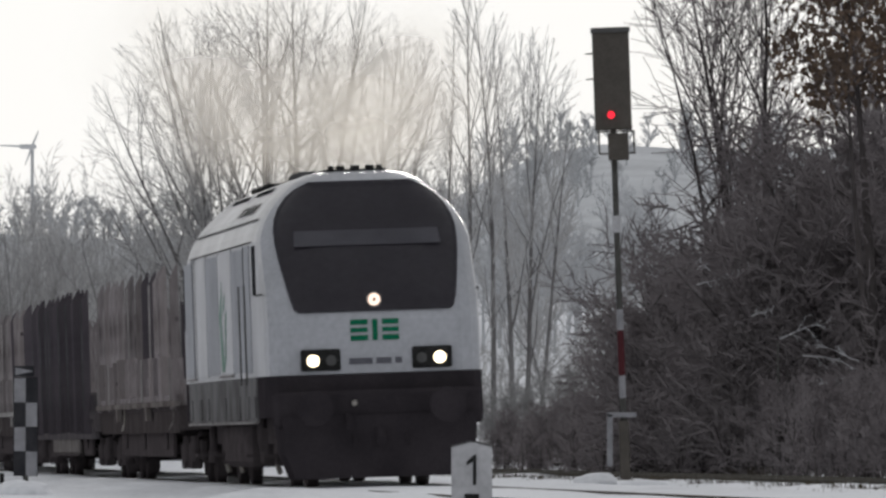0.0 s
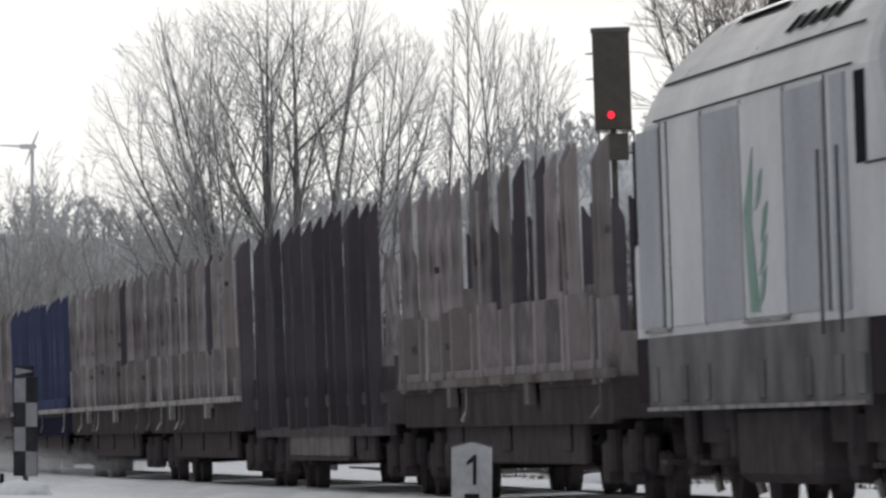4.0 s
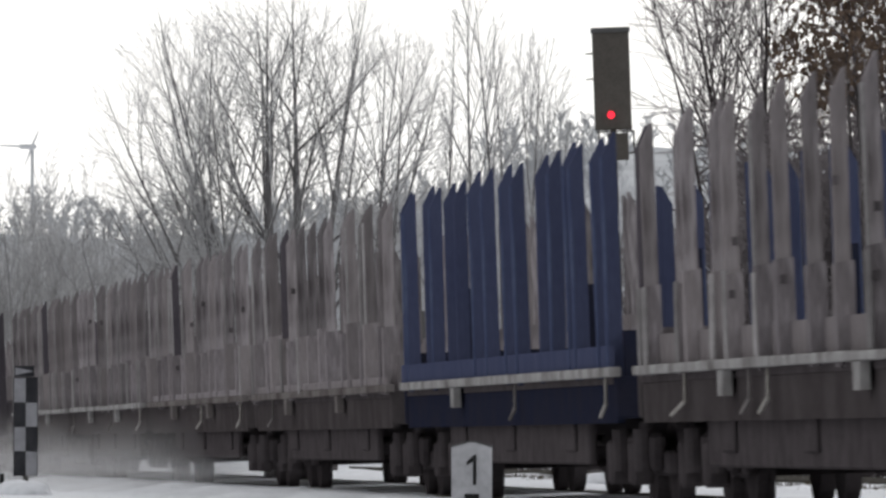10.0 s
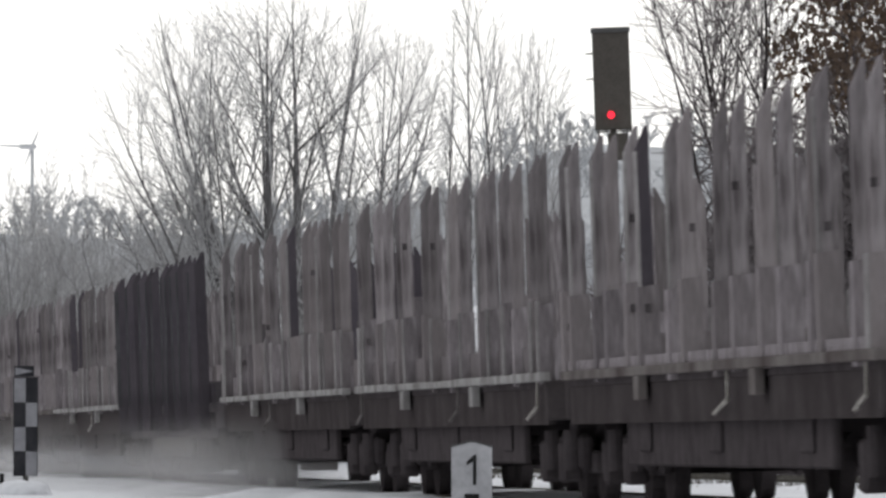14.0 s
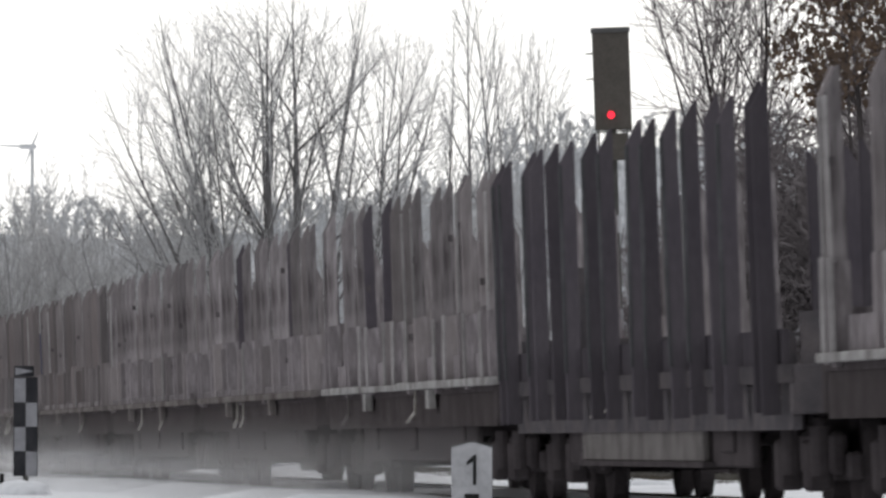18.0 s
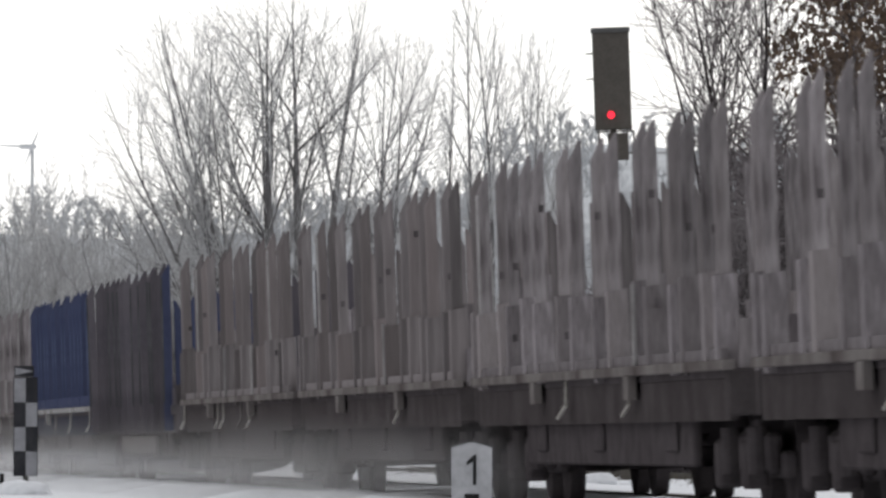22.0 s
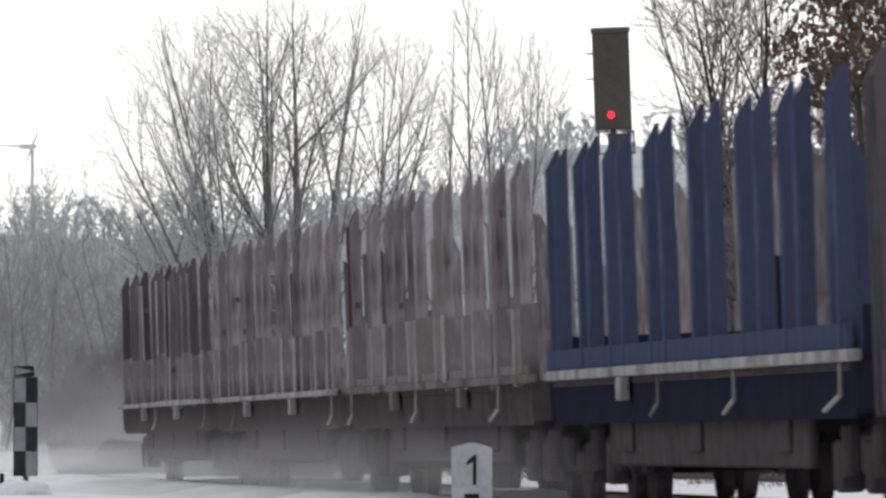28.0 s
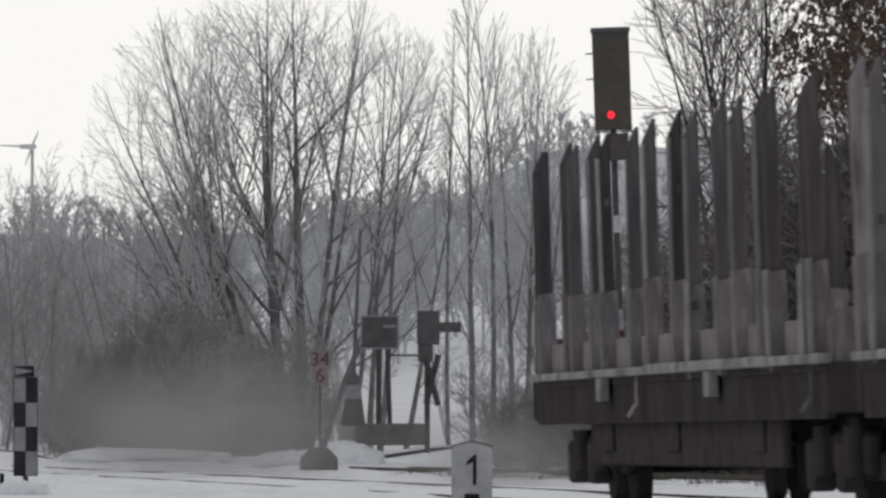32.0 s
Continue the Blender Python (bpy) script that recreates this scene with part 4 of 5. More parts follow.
def bogie(parent, x, base, radius, heavy):
    bg = part("bogie", box(x - base / 2 - 0.45, x + base / 2 + 0.45, -1.08, -0.94, radius - 0.12, radius + 0.22, 0.04), UNDER, parent)
    part("side_frame", box(x - base / 2 - 0.45, x + base / 2 + 0.45, 0.94, 1.08, radius - 0.12, radius + 0.22, 0.04), UNDER, bg)
    part("bolster", box(x - 0.25, x + 0.25, -1.0, 1.0, radius - 0.1, radius + 0.35, 0.03), UNDER, bg)
    me = wheel_mesh(radius)
    for dx in (-base / 2, base / 2):
        for y in (-0.75, 0.75):
            wh = part_of("wheel", me, bg)
            wh.matrix_basis = pose(x + dx, y, radius, 0, 0, 0 if y < 0 else 180)
        part("axle", rod((x + dx, -1.1, radius), (x + dx, 1.1, radius), 0.09, sides=10), UNDER, bg)
        for y in (-1.12, 1.12):
            part("axle_box", box(x + dx - 0.17, x + dx + 0.17, y - 0.1, y + 0.1, radius - 0.24, radius + 0.16, 0.03), UNDER, bg)
            part("spring", rod((x + dx + 0.28, y, radius - 0.12), (x + dx + 0.28, y, radius + 0.26), 0.09, sides=10), UNDER, bg)
    for dx in (-base / 2 + 0.32, base / 2 - 0.32):
        part("brake_beam", box(x + dx - 0.05, x + dx + 0.05, -0.9, 0.9, 0.3, 0.42 if heavy else 0.38), UNDER, bg)
    for y in (-0.9, 0.9):
        part("brake_rigging", box(x - base / 2 - 0.75, x + base / 2 + 0.6, y - 0.06, y + 0.06, 0.3, 0.52, 0.03), UNDER, bg)
    return bg


def buffer_pair(parent, x, way, z=1.05, mat=UNDER):
    for y in (-0.875, 0.875):
        b = part("buffer", rod((x, y, z), (x + way * 0.42, y, z), 0.1, sides=12), mat, parent)
        part("buffer_plate", rod((x + way * 0.42, y, z), (x + way * 0.46, y, z), 0.24, sides=16), mat, b)


def build_locomotive():
    ob = thing("locomotive", track_pose(0), "white diesel locomotive with black windscreen, anthracite apron and lit headlamps", "locomotive")
    white = part("body", body_shell([1.5, 1.8, 2.2, 2.35, 2.5, 2.7, 3.0, 3.3, 3.45, 3.6, 3.75, 3.9, 4.0, 4.1, 4.16, 4.2, 4.24]), LOCO_WHITE, ob, "white painted body shell", smooth=False)
    part("apron", body_shell([0.95, 1.2, 1.496], 0.012), LOCO_DARK, ob, "anthracite lower band round the nose")
    # grey skirt along the side, below the white panels
    for sy in (-1, 1):
        part("skirt", box(-16.2, -1.9, min(sy * 1.44, sy * 1.475), max(sy * 1.44, sy * 1.475), 0.9, 1.5, 0.01), LOCO_GREY, ob, "grey side skirt")
        part("rub_rail", box(-16.2, -1.9, min(sy * 1.45, sy * 1.5), max(sy * 1.45, sy * 1.5), 0.875, 0.91), EDGE, ob)
    part("plough", prism([(-1.3, 0.95), (1.3, 0.95), (1.25, 0.45), (1.12, 0.12), (-1.12, 0.12), (-1.25, 0.45)], "x", -1.2, 0.26), LOCO_DARK, ob)
    part("head_stock", box(-0.3, 0.22, -1.38, 1.38, 0.8, 1.28, 0.05), LOCO_DARK, ob)
    part("underframe", box(-16.5, -1.2, -1.15, 1.15, 0.6, 0.97), UNDER, ob)
    part("fuel_tank", box(-11.4, -6.6, -1.3, 1.3, 0.28, 0.92, 0.08), UNDER, ob)
    for y, z, r in ((0.0, 0.75, 0.07), (-0.35, 0.7, 0.03), (0.35, 0.7, 0.03), (-0.42, 0.95, 0.05)):
        part("hose", rod((0.22, y, z), (0.5, y, z - 0.15), r), LOCO_DARK, ob)
    part("tap", rod((0.23, -0.33, 1.12), (0.3, -0.33, 1.1), 0.035), HOOKS, ob)
    buffer_pair(ob, 0.2, 1, 1.05, LOCO_DARK)
    buffer_pair(ob, LOCO_BACK - 0.1, -1)
    # windscreen mask
    zs = (2.32, 2.36, 2.5, 2.7, 3.0, 3.25, 3.45, 3.6, 3.75, 3.9, 4.0, 4.09)
    gw = (1.0, 1.06, 1.1, 1.14, 1.19, 1.22, 1.22, 1.19, 1.12, 1.0, 0.87, 0.68)
    bm = bmesh.new()
    rows = []
    for z, g in zip(zs, gw):
        edge = min(half_width(z) - 0.03, g)
        row = []
        for t in (-1, -0.95, -0.88, -0.8, -0.7, -0.55, 0, 0.55, 0.7, 0.8, 0.88, 0.95, 1):
            y = edge * t
            row.append(bm.verts.new((nose(z) + 0.03 - set_back(abs(y) / half_width(z)), y, z)))
        rows.append(row)
    for lo, hi in zip(rows, rows[1:]):
        for i in range(12):
            bm.faces.new((lo[i], lo[i + 1], hi[i + 1], hi[i]))
    bmesh.ops.solidify(bm, geom=bm.faces[:], thickness=0.025)
    part("windscreen", bm, GLASS, ob, "black tinted windscreen mask", smooth=True)
    bm = bmesh.new()
    q = [bm.verts.new((nose(z) + 0.045, y, z)) for y, z in ((-0.98, 3.21), (0.98, 3.21), (0.96, 3.42), (-0.96, 3.42))]
    bm.faces.new(q)
    bmesh.ops.solidify(bm, geom=bm.faces[:], thickness=-0.01)
    part("sun_blind", bm, BLIND, ob, "grey sun blind band behind the glass")
    # lamps
    for y in (-0.74, 0.74):
        hl = part("headlight", box(0.0, 0.035, y - 0.265, y + 0.265, 1.545, 1.83, 0.02), INK, ob, "black headlight housing")
        ly = y - 0.1 if y < 0 else y + 0.1
        part("lens", rod((0.036, ly, 1.68), (0.05, ly, 1.68), 0.08, sides=20), LAMP_WHITE, hl, "lit round headlamp")
        oy = y + 0.14 if y < 0 else y - 0.14
        part("tail_lens", rod((0.036, oy, 1.68), (0.045, oy, 1.68), 0.07, sides=16), CASE, hl)
    top = part("top_lamp", rod((nose(2.47), 0, 2.47), (nose(2.47) + 0.08, 0, 2.47), 0.1, sides=20), HOOKS, ob, "round top lamp")
    lens = part("lens", rod((nose(2.47) + 0.08, 0, 2.47), (nose(2.47) + 0.095, 0, 2.47), 0.078, sides=20), LAMP_DIM, top, "lit lamp")
    part("lamp_core", rod((nose(2.47) + 0.095, 0, 2.47), (nose(2.47) + 0.105, 0, 2.47), 0.025, sides=12), CASE, top)
    # company mark and number as plain shapes
    mark = part("company_mark", box(0.004, 0.012, -0.33, -0.1, 1.93, 2.0), GREEN, ob, "green company mark of plain bars")
    for y0, y1, z0, z1 in ((-0.33, -0.1, 2.04, 2.1), (-0.33, -0.1, 2.14, 2.21), (-0.04, 0.03, 1.93, 2.21), (0.09, 0.31, 1.93, 2.0), (0.09, 0.31, 2.04, 2.1), (0.09, 0.31, 2.14, 2.21)):
        part("mark_bar", box(0.004, 0.012, y0, y1, z0, z1), GREEN, mark)
    for y0, y1 in ((-0.36, -0.05), (0.0, 0.2), (0.25, 0.34)):
        part("number_bar", box(0.004, 0.01, y0, y1, 1.62, 1.7), BAR_GREY, ob, "grey number bar")
    # side fittings on both flanks
    for sy in (-1, 1):
        def flank(name, x0, x1, z0, z1, mat, label="", out=0.012, host=ob):
            return part(name, box(x0, x1, min(sy * 1.437, sy * (1.437 + out)), max(sy * 1.437, sy * (1.437 + out)), z0, z1), mat, host, label)
        flank("side_window", -2.35, -1.85, 2.6, 3.26, SIDE_GLASS, "black side window")
        flank("window_line", -1.85, -0.62, 2.58, 2.6, CASE)
        door = flank("door", -3.75, -2.95, 1.56, 3.28, PANEL, "cab door")
        for x in (-3.9, -2.8):
            part("handrail", rod((x, sy * 1.53, 1.4), (x, sy * 1.53, 2.75), 0.013), CASE, door)
        for x0, x1, mt in ((-6.5, -4.2, PANEL), (-9.3, -6.6, LOCO_WHITE), (-12.0, -9.4, PANEL), (-14.4, -12.1, LOCO_WHITE), (-16.9, -15.2, PANEL)):
            flank("side_panel", x0, x1, 1.58, 3.26, mt, "", 0.014)
        for x in (-4.1, -6.55, -9.35, -12.05, -14.6, -15.1):
            flank("panel_joint", x - 0.02, x + 0.02, 1.56, 3.3, CASE, "dark panel joint", 0.008)
        flank("sill_line", -9.3, -6.6, 1.535, 1.565, EDGE, "", 0.04)
        flank("sill_line", -16.4, -14.7, 1.535, 1.565, EDGE, "", 0.04)
        flank("rear_window", -17.1, -16.95, 2.3, 3.2, SIDE_GLASS, "black side window", 0.02)
        # faded leaf emblem
        leaf = part("emblem", prism([(-8.9, 1.62), (-8.3, 1.62), (-8.7, 2.3), (-8.5, 2.9), (-9.2, 2.4)], "y", min(sy * 1.453, sy * 1.457), max(sy * 1.453, sy * 1.457)), FADED_GREEN, ob, "faded green leaf emblem")
        for x, z in ((-8.0, 1.75), (-7.9, 2.0), (-7.8, 2.25), (-8.1, 2.5)):
            part("leaflet", prism([(x - 0.35, z - 0.1), (x, z + 0.0), (x + 0.2, z + 0.22), (x - 0.1, z + 0.16)], "y", min(sy * 1.453, sy * 1.457), max(sy * 1.453, sy * 1.457)), FADED_GREEN, leaf)
        for x in (-2.1, -3.4, -5.2, -8.1, -11.8, -13.4, -15.6):
            part("skirt_box", box(x - 0.2, x + 0.2, min(sy * 1.47, sy * 1.5), max(sy * 1.47, sy * 1.5), 0.95, 1.25, 0.01), LOCO_GREY, ob)
        # roof slope: lines and louvres
        def slope(x, z, lift=0.012):
            return (x, sy * (half_width(z) + lift), z + lift)
        def patch(name, x0, x1, z0, z1, mat, label=""):
            bm = bmesh.new()
            bm.faces.new([bm.verts.new(slope(*c)) for c in ((x0, z0), (x1, z0), (x1, z1), (x0, z1))])
            bmesh.ops.solidify(bm, geom=bm.faces[:], thickness=0.008)
            return part(name, bm, mat, ob, label)
        patch("roof_line", -15.5, -2.4, 3.60, 3.625, CASE)
        patch("roof_line", -15.5, -2.4, 3.3, 3.318, CASE)
        for x in (-14.2, -9.5, -5.0):
            patch("roof_joint", x - 0.03, x + 0.03, 3.62, 4.09, CASE)
        for i in range(5):
            patch("louvre", -7.9 + i * 0.72, -7.5 + i * 0.72, 3.74, 3.88, INK, "dark roof louvre")
        for x0, x1 in ((-13.6, -10.2), (-8.7, -5.4)):
            patch("roof_grille", x0, x1, 4.04, 4.1, INK, "dark roof grille")
    # roof gear
    for y in (-0.32, -0.2, 0.0, 0.2, 0.33):
        part("roof_horn", rod((-2.5, y, 4.22), (-2.5, y, 4.31), 0.06 if abs(y) < 0.25 else 0.04), INK, ob)
    part("horn_bar", box(-2.56, -2.44, -0.42, 0.42, 4.235, 4.262), INK, ob)
    part("exhaust", box(-8.6, -7.4, -0.45, 0.45, 4.2, 4.36, 0.04), INK, ob, "sooty exhaust outlet")
    for x in (-5.5, -11.5, -13.2):
        part("roof_hatch", box(x - 0.9, x + 0.9, -0.6, 0.6, 4.22, 4.3, 0.02), INK if x < -11 else CASE, ob)
    bogie(ob, -3.6, 2.7, 0.55, True)
    bogie(ob, -14.3, 2.7, 0.55, True)
    for x in (-2.0, -5.3, -12.8, -15.8):
        part("sand_pipe", rod((x, -1.12, 0.85), (x + 0.12, -0.95, 0.18), 0.04), HOOKS, ob)
        part("step", box(x - 0.25, x + 0.25, -1.42, -1.15, 0.42, 0.46), UNDER, ob)
        part("damper", rod((x + 0.6, -1.2, 0.5), (x + 0.6, -1.2, 0.95), 0.06), UNDER, ob)
    return ob


# ---- timber wagons: x = 0 at the rear sill end ----
LENGTH = 22.19
STAKES = (0.54, 1.13, 3.39, 4.08, 5.85, 6.98, 9.14, 10.32, 12.39, 13.62, 15.73, 16.91, 18.58, 19.27, 21.19, 21.88)
TOP = 3.36


def stake_mesh(name, mat, depth, width, z0, z1, cut):
    """A post seen almost end-on: its top is cut on the slant, high on the inner side."""
    bm = prism([(-depth / 2, z0), (depth / 2, z0), (depth / 2, z1), (depth / 2 - 0.02, z1), (-depth / 2, z1 - cut)], "x", -width / 2, width / 2)
    me = bpy.data.meshes.new(name)
    bm.to_mesh(me)
    bm.free()
    me.materials.append(mat)
    return me


# a thin strip in a lighter tone over the post's outer face
def edge_mesh(mat, depth, width, z0, z1):
    bm = box(-width / 2 - 0.004, width / 2 + 0.004, -depth / 2 - 0.012, -depth / 2 + 0.01, z0, z1)
    me = bpy.data.meshes.new("edge")
    bm.to_mesh(me)
    bm.free()
    me.materials.append(mat)
    return me


def build_wagon(style, seed):
    """style: grey, grey_dirty, blue, black or dark."""
    rnd = random.Random(seed)
    grey = style.startswith("grey")
    hung = style in ("black", "dark")
    label = {"grey": "empty timber wagon with grey steel stakes and frosted sills", "grey_dirty": "empty timber wagon with grey steel stakes and grimy sills", "grey_worn": "empty timber wagon with dark weathered stakes in grey sleeves", "grey_grimy": "empty timber wagon with brown-grey grimy stakes and dull sills",
             "blue": "empty timber wagon with blue stakes and a pale sill", "black": "empty timber wagon with black stakes and a dusty tray below",
             "dark": "empty timber wagon with charcoal stakes and one blue end stake"}[style]
    ob = thing("timber_wagon", track_pose(0), label, "freight wagon", "timber wagons of the train")
    main = {"grey_worn": DARK_STAKE, "grey_grimy": GRIMY_STAKE, "blue": BLUE_STAKE, "black": BLACK_STAKE, "dark": CHARCOAL_STAKE}.get(style, GREY_STAKE)
    edge = {"blue": BLUE_EDGE, "black": BLACK_EDGE, "dark": BLACK_EDGE}.get(style, EDGE)
    depth, width = (0.115, 0.12) if grey else (0.13, 0.12)
    black_me = stake_mesh("stake", BLACK_STAKE, depth, width, 1.2, TOP, 0.2)
    rust_me = stake_mesh("stake", RUST_STAKE, depth, width, 1.2, TOP, 0.2)
    wide = 0.025 if style in ("grey", "grey_worn") else 0.065
    sleeve_me = stake_mesh("sleeve", GREY_SLEEVE if style != "grey_grimy" else GRIMY_STAKE, depth + wide, width + 0.12, 1.205, 1.98, 0.02)
    edge_me = edge_mesh(edge, depth, width, 1.25, TOP - 0.22)
    sleeve_edge = edge_mesh(edge, depth + wide, width + 0.12, 1.25, 1.96)
    slot_me = bpy.data.meshes.new("slot")
    bm = box(-0.006, 0.006, -0.025, 0.025, -0.035, 0.035)
    bm.to_mesh(slot_me)
    bm.free()
    slot_me.materials.append(DARK_STAKE)
    foot = 0.82 if hung else 1.2
    stake_me = stake_mesh("stake", main, depth, width, foot, TOP, 0.2)
    blue_me = stake_mesh("stake", BLUE_STAKE, depth, width, foot, TOP, 0.2)
    for y in (-1.55, 1.55) if hung else (-1.41, 1.41):
        flip = 0 if y < 0 else 180
        for i, x in enumerate(STAKES):
            pick = rnd.random()
            me = stake_me
            if grey and pick < 0.04:
                me = black_me
            elif grey and pick < 0.05:
                me = rust_me
            elif style == "dark" and i == 15:
                me = blue_me
            st = part_of("stake", me, ob, {black_me: "black replacement stake", rust_me: "rust-red replacement stake", blue_me: "blue stake"}.get(me, "") if me is not stake_me else "")
            st.matrix_basis = pose(x + rnd.uniform(-0.11, 0.11), y, rnd.uniform(-0.035, 0.02), rnd.uniform(-0.5, 0.5), rnd.uniform(-0.6, 0.6), flip)
            if rnd.random() < {"grey": 0.3, "grey_worn": 0.3, "blue": 0.8}.get(style, 0.15 if grey else 0.6):
                part_of("edge", edge_me, st)
            if grey:
                sl = part_of("sleeve", sleeve_me, st, "wider lower sleeve")
                sl.location = (rnd.uniform(-0.03, 0.03), 0, rnd.uniform(-0.05, 0.05))
                if rnd.random() < 0.18:
                    so = part_of("slot", slot_me, st, "dark slot in the sleeve")
                    so.location = (width / 2 + 0.061, rnd.uniform(-0.03, 0.03), rnd.uniform(1.6, 1.85))
                if rnd.random() < 0.25:
                    so = part_of("patch", slot_me, st, "dark patch on the stake")
                    so.location = (width / 2 + 0.002, rnd.uniform(-0.04, 0.04), rnd.uniform(2.1, 2.9))
                if rnd.random() < (0.6 if style in ("grey", "grey_worn") else 0.15):
                    part_of("sleeve_edge", sleeve_edge, st)
    body = {"blue": BLUE_GRIME, "black": STEEL_BLACK, "dark": STEEL_BLACK}.get(style, BROWN)
    for y in (-1, 1):
        def rail(name, x0, x1, a, b, z0, z1, mat, lab="", bev=0.0):
            return part(name, box(x0, x1, min(y * a, y * b), max(y * a, y * b), z0, z1, bev), mat, ob, lab)
        wall_top = 1.47 if not grey else (1.53 if wide < 0.05 else 1.36)
        rail("side_wall", 0.1, LENGTH - 0.1, 1.43 if not grey or wide > 0.05 else 1.345, 1.48 if not grey or wide > 0.05 else 1.385, 1.2, wall_top, main if not grey else GREY_SLEEVE, "low side wall")
        if style in ("grey", "grey_worn", "blue"):
            cuts = [0.0]
            while cuts[-1] < LENGTH - 1:
                cuts.append(min(LENGTH, cuts[-1] + rnd.choice((1.4, 2.6, 3.4, 4.8)) if style != "blue" else LENGTH))
            for a, b in zip(cuts, cuts[1:]):
                rail("sill", a + 0.32, b + 0.28, 1.42, 1.53, 1.19, 1.268 + rnd.uniform(-0.012, 0.012), SILL, "pale frosted sill", 0.01)
        elif style in ("grey_dirty", "grey_grimy"):
            rail("sill", 0.3, LENGTH + 0.3, 1.42, 1.52, 1.185, 1.27, SILL_DIRTY, "grimy sill", 0.01)
        else:
            rail("sill", 0.0, LENGTH, 1.42, 1.51, 1.06, 1.2, body)
        rail("solebar", 0.15, LENGTH - 0.15, 1.35, 1.42, 0.78 if not style == "black" else 0.7, 1.124, body)
        if style in ("black", "dark"):
            rail("tray", 6.0, 15.6, 1.31, 1.39, 0.44, 0.74, DUSTY, "dusty tray under the frame", 0.02)
            rail("tray_rim", 5.8, 15.8, 1.3, 1.41, 0.4, 0.445, UNDER)
        else:
            for x in (6.9, LENGTH - 6.9) if style != "blue" else (6.9,):
                rail("bracket", x - 0.2, x + 0.2, 1.46, 1.535, 0.98, 1.184, SILL if style not in ("grey_dirty", "grey_grimy") else SILL_DIRTY, "pale bracket plate")
        # strap levers that dangle below the sill
        for x in (0.75, 3.9, 8.4, 9.6, 13.2, 15.1, 19.2, 21.7):
            if rnd.random() < 0.34:
                hk = rod((x, y * 1.48, 1.18), (x + 0.05, y * 1.49, 0.95), 0.014, sides=6)
                add_rod(hk, (x + 0.05, y * 1.49, 0.95), (x - rnd.uniform(0.2, 0.8), y * 1.51, 0.84), 0.018, sides=6)
                part("strap_lever", hk, HOOKS if rnd.random() < 0.6 else DUSTY, ob, "bent strap lever")
        rail("truss_side", 3.9, LENGTH - 3.9, 1.22, 1.3, 0.4, 0.8, UNDER, "", 0.02)
        for x in (5.6, 10.9, 16.9):
            rail("side_box", x - 0.4, x + 0.4, 1.3, 1.34, 0.52, 0.82, UNDER, "", 0.02)
    part("deck", box(0.05, LENGTH - 0.05, -1.43, 1.43, 1.127, 1.19), UNDER, ob)
    part("centre_beam", box(0.0, LENGTH, -0.45, 0.45, 0.72, 1.12), UNDER, ob)
    for x in (0.0, LENGTH - 0.14):
        part("head_stock", box(x, x + 0.14, -1.45, 1.45, 0.82, 1.2, 0.02), body, ob)
        part("end_wall", box(x + 0.02, x + 0.1, -1.35, 1.35, 1.2, 1.6), GREY_SLEEVE if grey else body, ob, "low end wall")
        for y in (-0.7, 0.7):
            part("end_post", box(x + 0.0, x + 0.12, y - 0.07, y + 0.07, 1.2, 2.3), GREY_SLEEVE if grey else body, ob)
    for x in (7.6, 10.2, 12.6, 15.0):
        part("cross_member", box(x - 0.1, x + 0.1, -1.15, 1.15, 0.62, 0.95), UNDER, ob)
    part("brake_cylinder", rod((9.0, -0.6, 0.62), (10.2, -0.6, 0.62), 0.2, sides=14), UNDER, ob)
    part("air_tank", rod((12.0, 0.5, 0.6), (13.6, 0.5, 0.6), 0.22, sides=14), UNDER, ob)
    part("truss", rod((5.0, -1.05, 0.62), (17.5, -1.05, 0.62), 0.05), UNDER, ob)
    buffer_pair(ob, 0.0, -1)
    buffer_pair(ob, LENGTH, 1)
    part("coupling", rod((-0.7, 0, 0.95), (0.0, 0, 1.0), 0.07), UNDER, ob)
    part("brake_hose", rod((LENGTH, -0.3, 0.9), (LENGTH + 0.35, -0.3, 0.5), 0.035), UNDER, ob)
    part("coupling", rod((LENGTH, 0, 0.98), (LENGTH + 0.7, 0, 0.95), 0.07), UNDER, ob)
    for x in (1.95, LENGTH - 2.05):
        bogie(ob, x, 1.8, 0.46, False)
    return ob


random.seed(3)
loco = build_locomotive()
ORDER = ("grey_dirty", "black", "grey", "grey", "blue", "grey_dirty", "grey_dirty", "grey", "grey", "black",
         "grey", "grey_dirty", "grey_dirty", "grey_grimy", "grey_grimy", "dark", "blue", "grey_dirty", "grey", "grey_worn")
wagons = [build_wagon(style, 40 + i) for i, style in enumerate(ORDER)]


# ---- smoke and blown snow: rigid billows that ride along ----
def billow_mesh(name, mat):
    bm = bmesh.new()
    bmesh.ops.create_icosphere(bm, subdivisions=3, radius=1.0)
    bmesh.ops.delete(bm, geom=[v for v in bm.verts if v.co.x < -0.02], context='VERTS')
    me = bpy.data.meshes.new(name)
    bm.to_mesh(me)
    bm.free()
    me.materials.append(mat)
    me.shade_smooth()
    return me


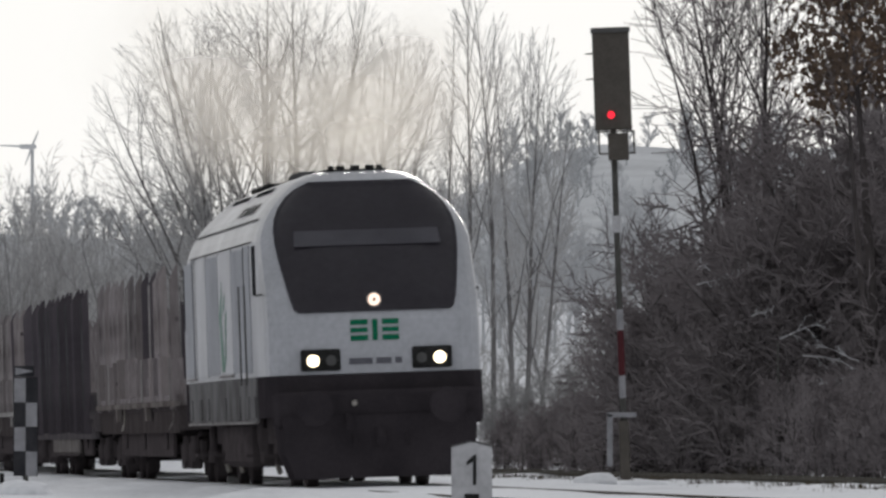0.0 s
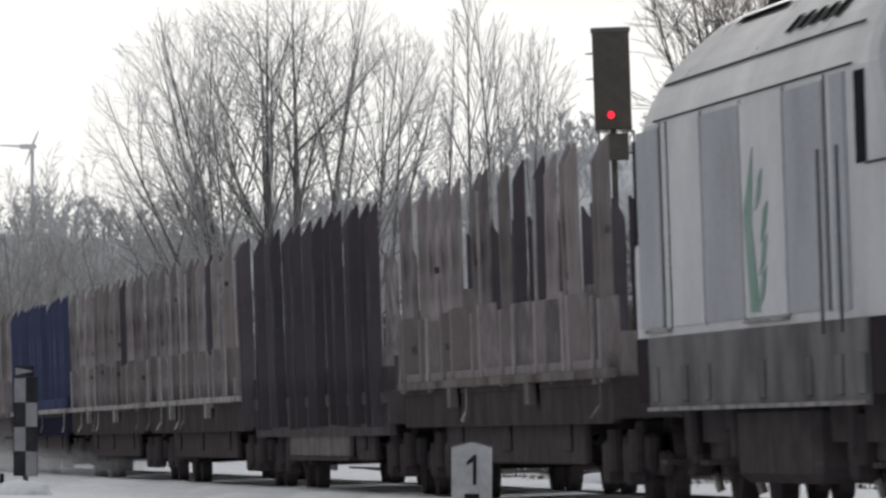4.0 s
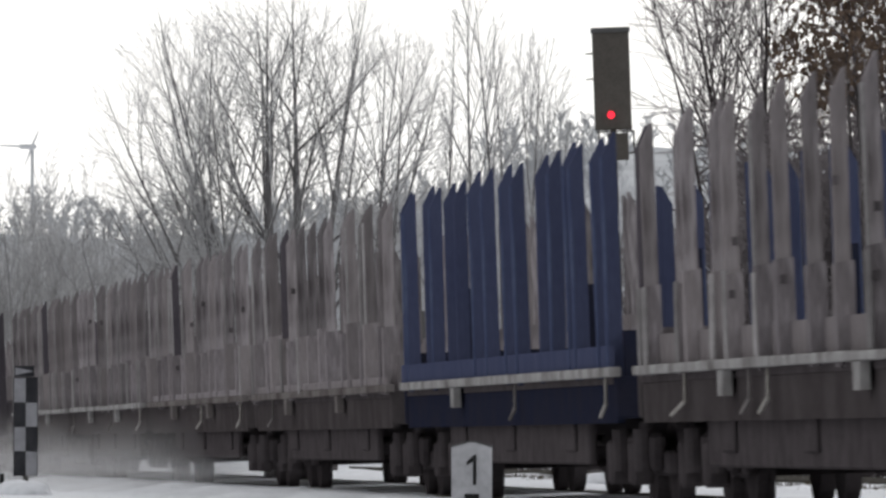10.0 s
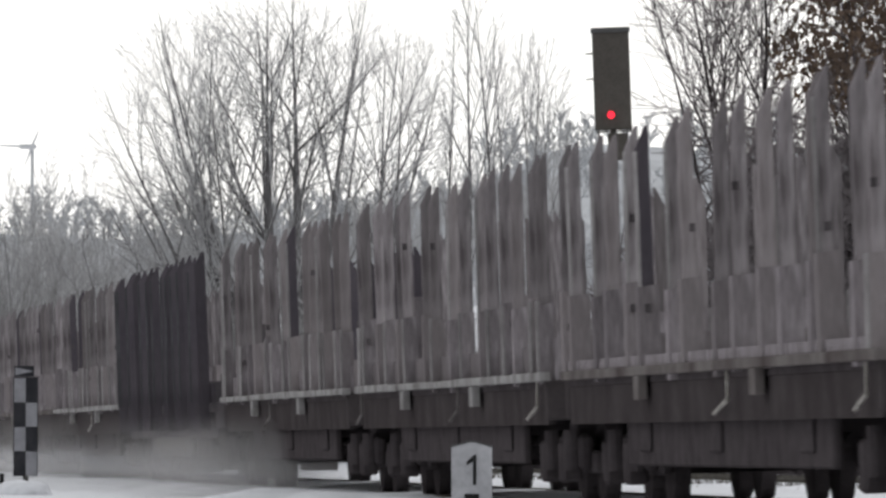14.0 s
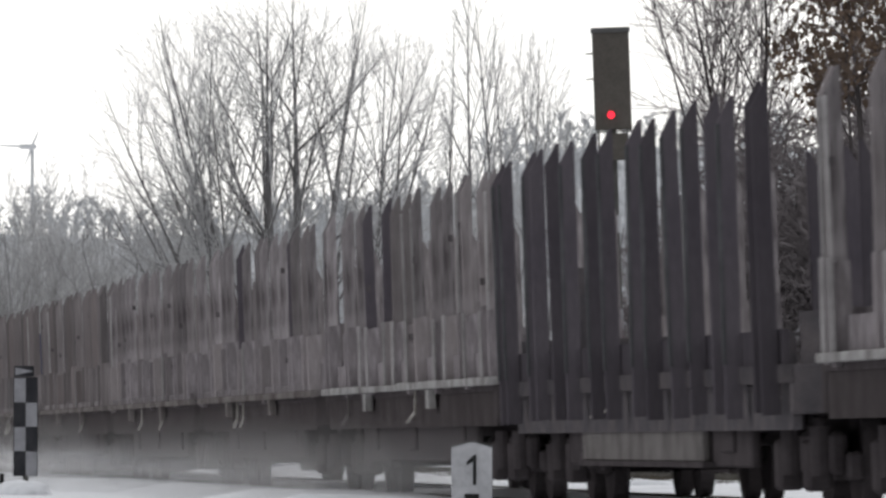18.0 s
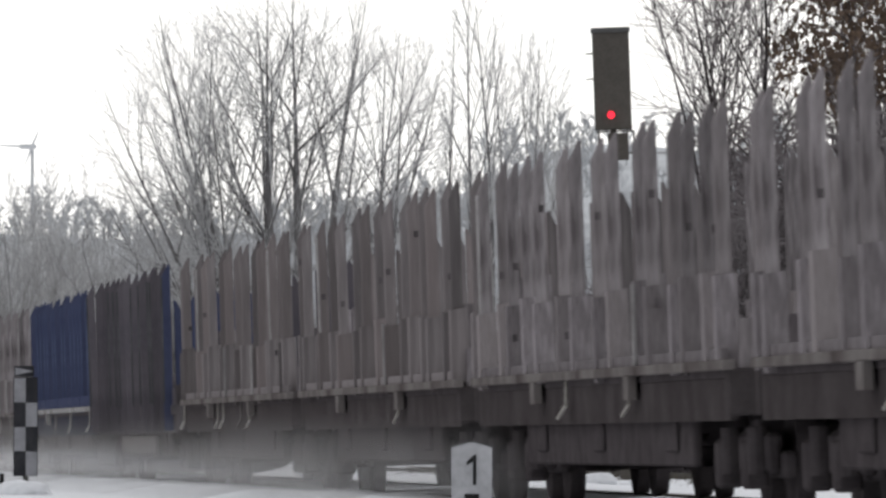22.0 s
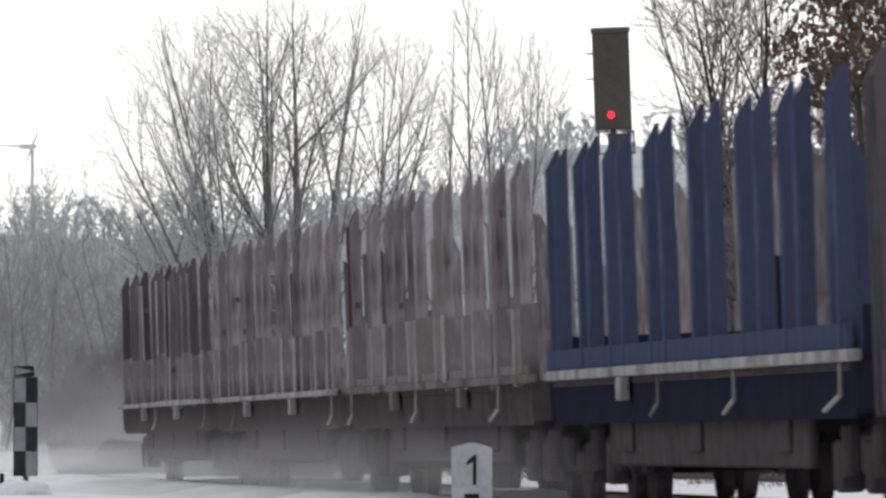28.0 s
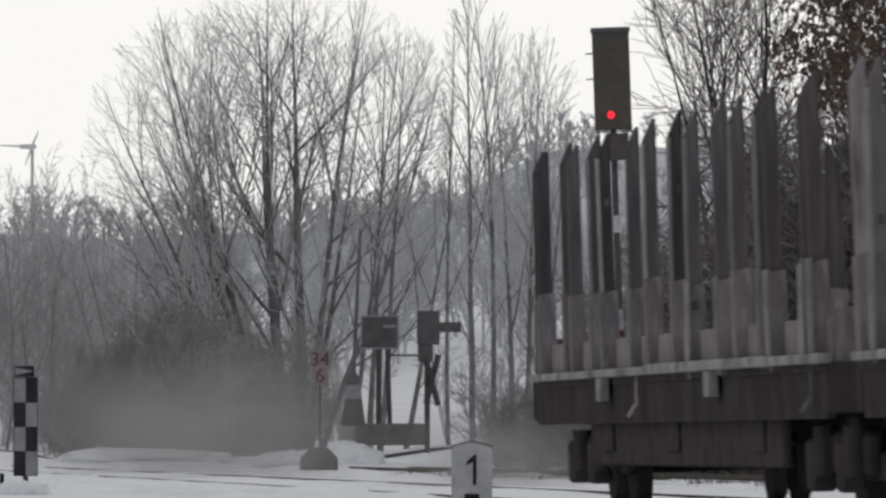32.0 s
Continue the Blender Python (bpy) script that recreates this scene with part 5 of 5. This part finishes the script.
random.seed(17)
smoke_me = billow_mesh("billow", SMOKE)
smoke = thing("exhaust_smoke", track_pose(0), "thin brownish diesel smoke rising behind the locomotive roof", "smoke")
for i in range(6):
    f = i / 5
    b = part_of("billow", smoke_me, smoke)
    b.location = (-9 - 19 * f, 0.3 + 1.0 * f + (1, -1)[i % 2] * (0.2 + 1.2 * f), 4.8 + 1.3 * f + random.uniform(-0.3, 0.5) * (0.2 + f))
    b.scale = (0.6, random.uniform(0.9, 1.2) * (1.1 + 2.0 * f), random.uniform(0.9, 1.2) * (0.9 + 1.3 * f))
drift_me = billow_mesh("billow", DRIFT)
drifts = []
# (place where it lingers, time of arrival, height, half width)
for rest, late, h, w in ((-100, 4.6, 0.42, 3.6), (-72, 5.2, 0.45, 3.0), (-44, 6.2, 0.38, 2.4), (-24, 7.0, 0.3, 1.8), (-86, 13.0, 0.5, 3.2), (-56, 15.0, 0.42, 2.6)):
    d = thing("blown_snow", track_pose(0), "low veil of snow whirled up beside the wagons", "blown snow", "snow whirled up by the train")
    b = part_of("billow", drift_me, d)
    b.location = (0, -2.2 + random.uniform(-0.2, 0.2), 0.12 + h * 0.3)
    b.scale = (0.5, 1.4 * w, h * random.uniform(0.9, 1.2))
    drifts.append((rest, late, 0.5, d))
# thin grey haze along the running gear
haze_me = billow_mesh("billow", HAZE)
for rest, late, h, w in ((-70, 6.0, 1.3, 2.8), (-36, 9.0, 1.1, 2.0), (-14, 12.0, 1.0, 1.7), (2, 16.0, 0.9, 1.5), (14, 17.0, 0.8, 1.3)):
    d = thing("blown_snow", track_pose(0), "thin grey haze of powder snow along the wheels", "blown snow", "snow whirled up by the train")
    b = part_of("billow", haze_me, d)
    b.location = (0, -2.0, 0.2)
    b.scale = (0.4, 1.5 * w, h)
    drifts.append((rest, late, 0.6, d))
# powder that trails the last wagon and hangs over the scrub, grey in place of shade
dust_me = billow_mesh("billow", DUST)
for rest, late, h, w in ((-86, 26.4, 2.6, 3.4), (-58, 27.6, 2.3, 2.5), (-12, 30.6, 0.98, 1.6)):
    d = thing("blown_snow", track_pose(0), "cloud of powder snow trailing behind the train, coloured grey for its shade", "blown snow", "snow whirled up by the train")
    b = part_of("billow", dust_me, d)
    b.location = (0, 1.2 if h < 1 else 0.9, h * 0.36)
    b.scale = (0.5, 1.3 * w, h)
    drifts.append((rest, late, 0.0, d))


# ---- what moves ----
def travel(t):
    """Metres that the train has run, slowly gathering speed."""
    u = t - 14.0
    return 16.61657 * t + 0.035079 * u * u - 0.000149 * u ** 3


def motions():
    times = [i * 1.0 for i in range(33)]
    walk(loco, [(t, track_pose(-20.7 + travel(t), 0, 0, CANT)) for t in times])
    for i, w in enumerate(wagons):
        walk(w, [(t, track_pose(-158.75 + (4 - i) * 24.055 + travel(t), 0, 0, CANT)) for t in times])
    walk(smoke, [(t, track_pose(-20.7 + travel(t) - 2.2 * t, 0, 0.12 * t)) for t in times])
    for rest, late, sink, d in drifts:
        rows = []
        for t in times:
            u = max(0.0, late - t)
            rows.append((t, track_pose(rest - 14.0 * u * u / (u + 2.0) + 0.8 * (t - late), 0, -sink * max(0.0, t - 28.0))))
        walk(d, rows)



motions()
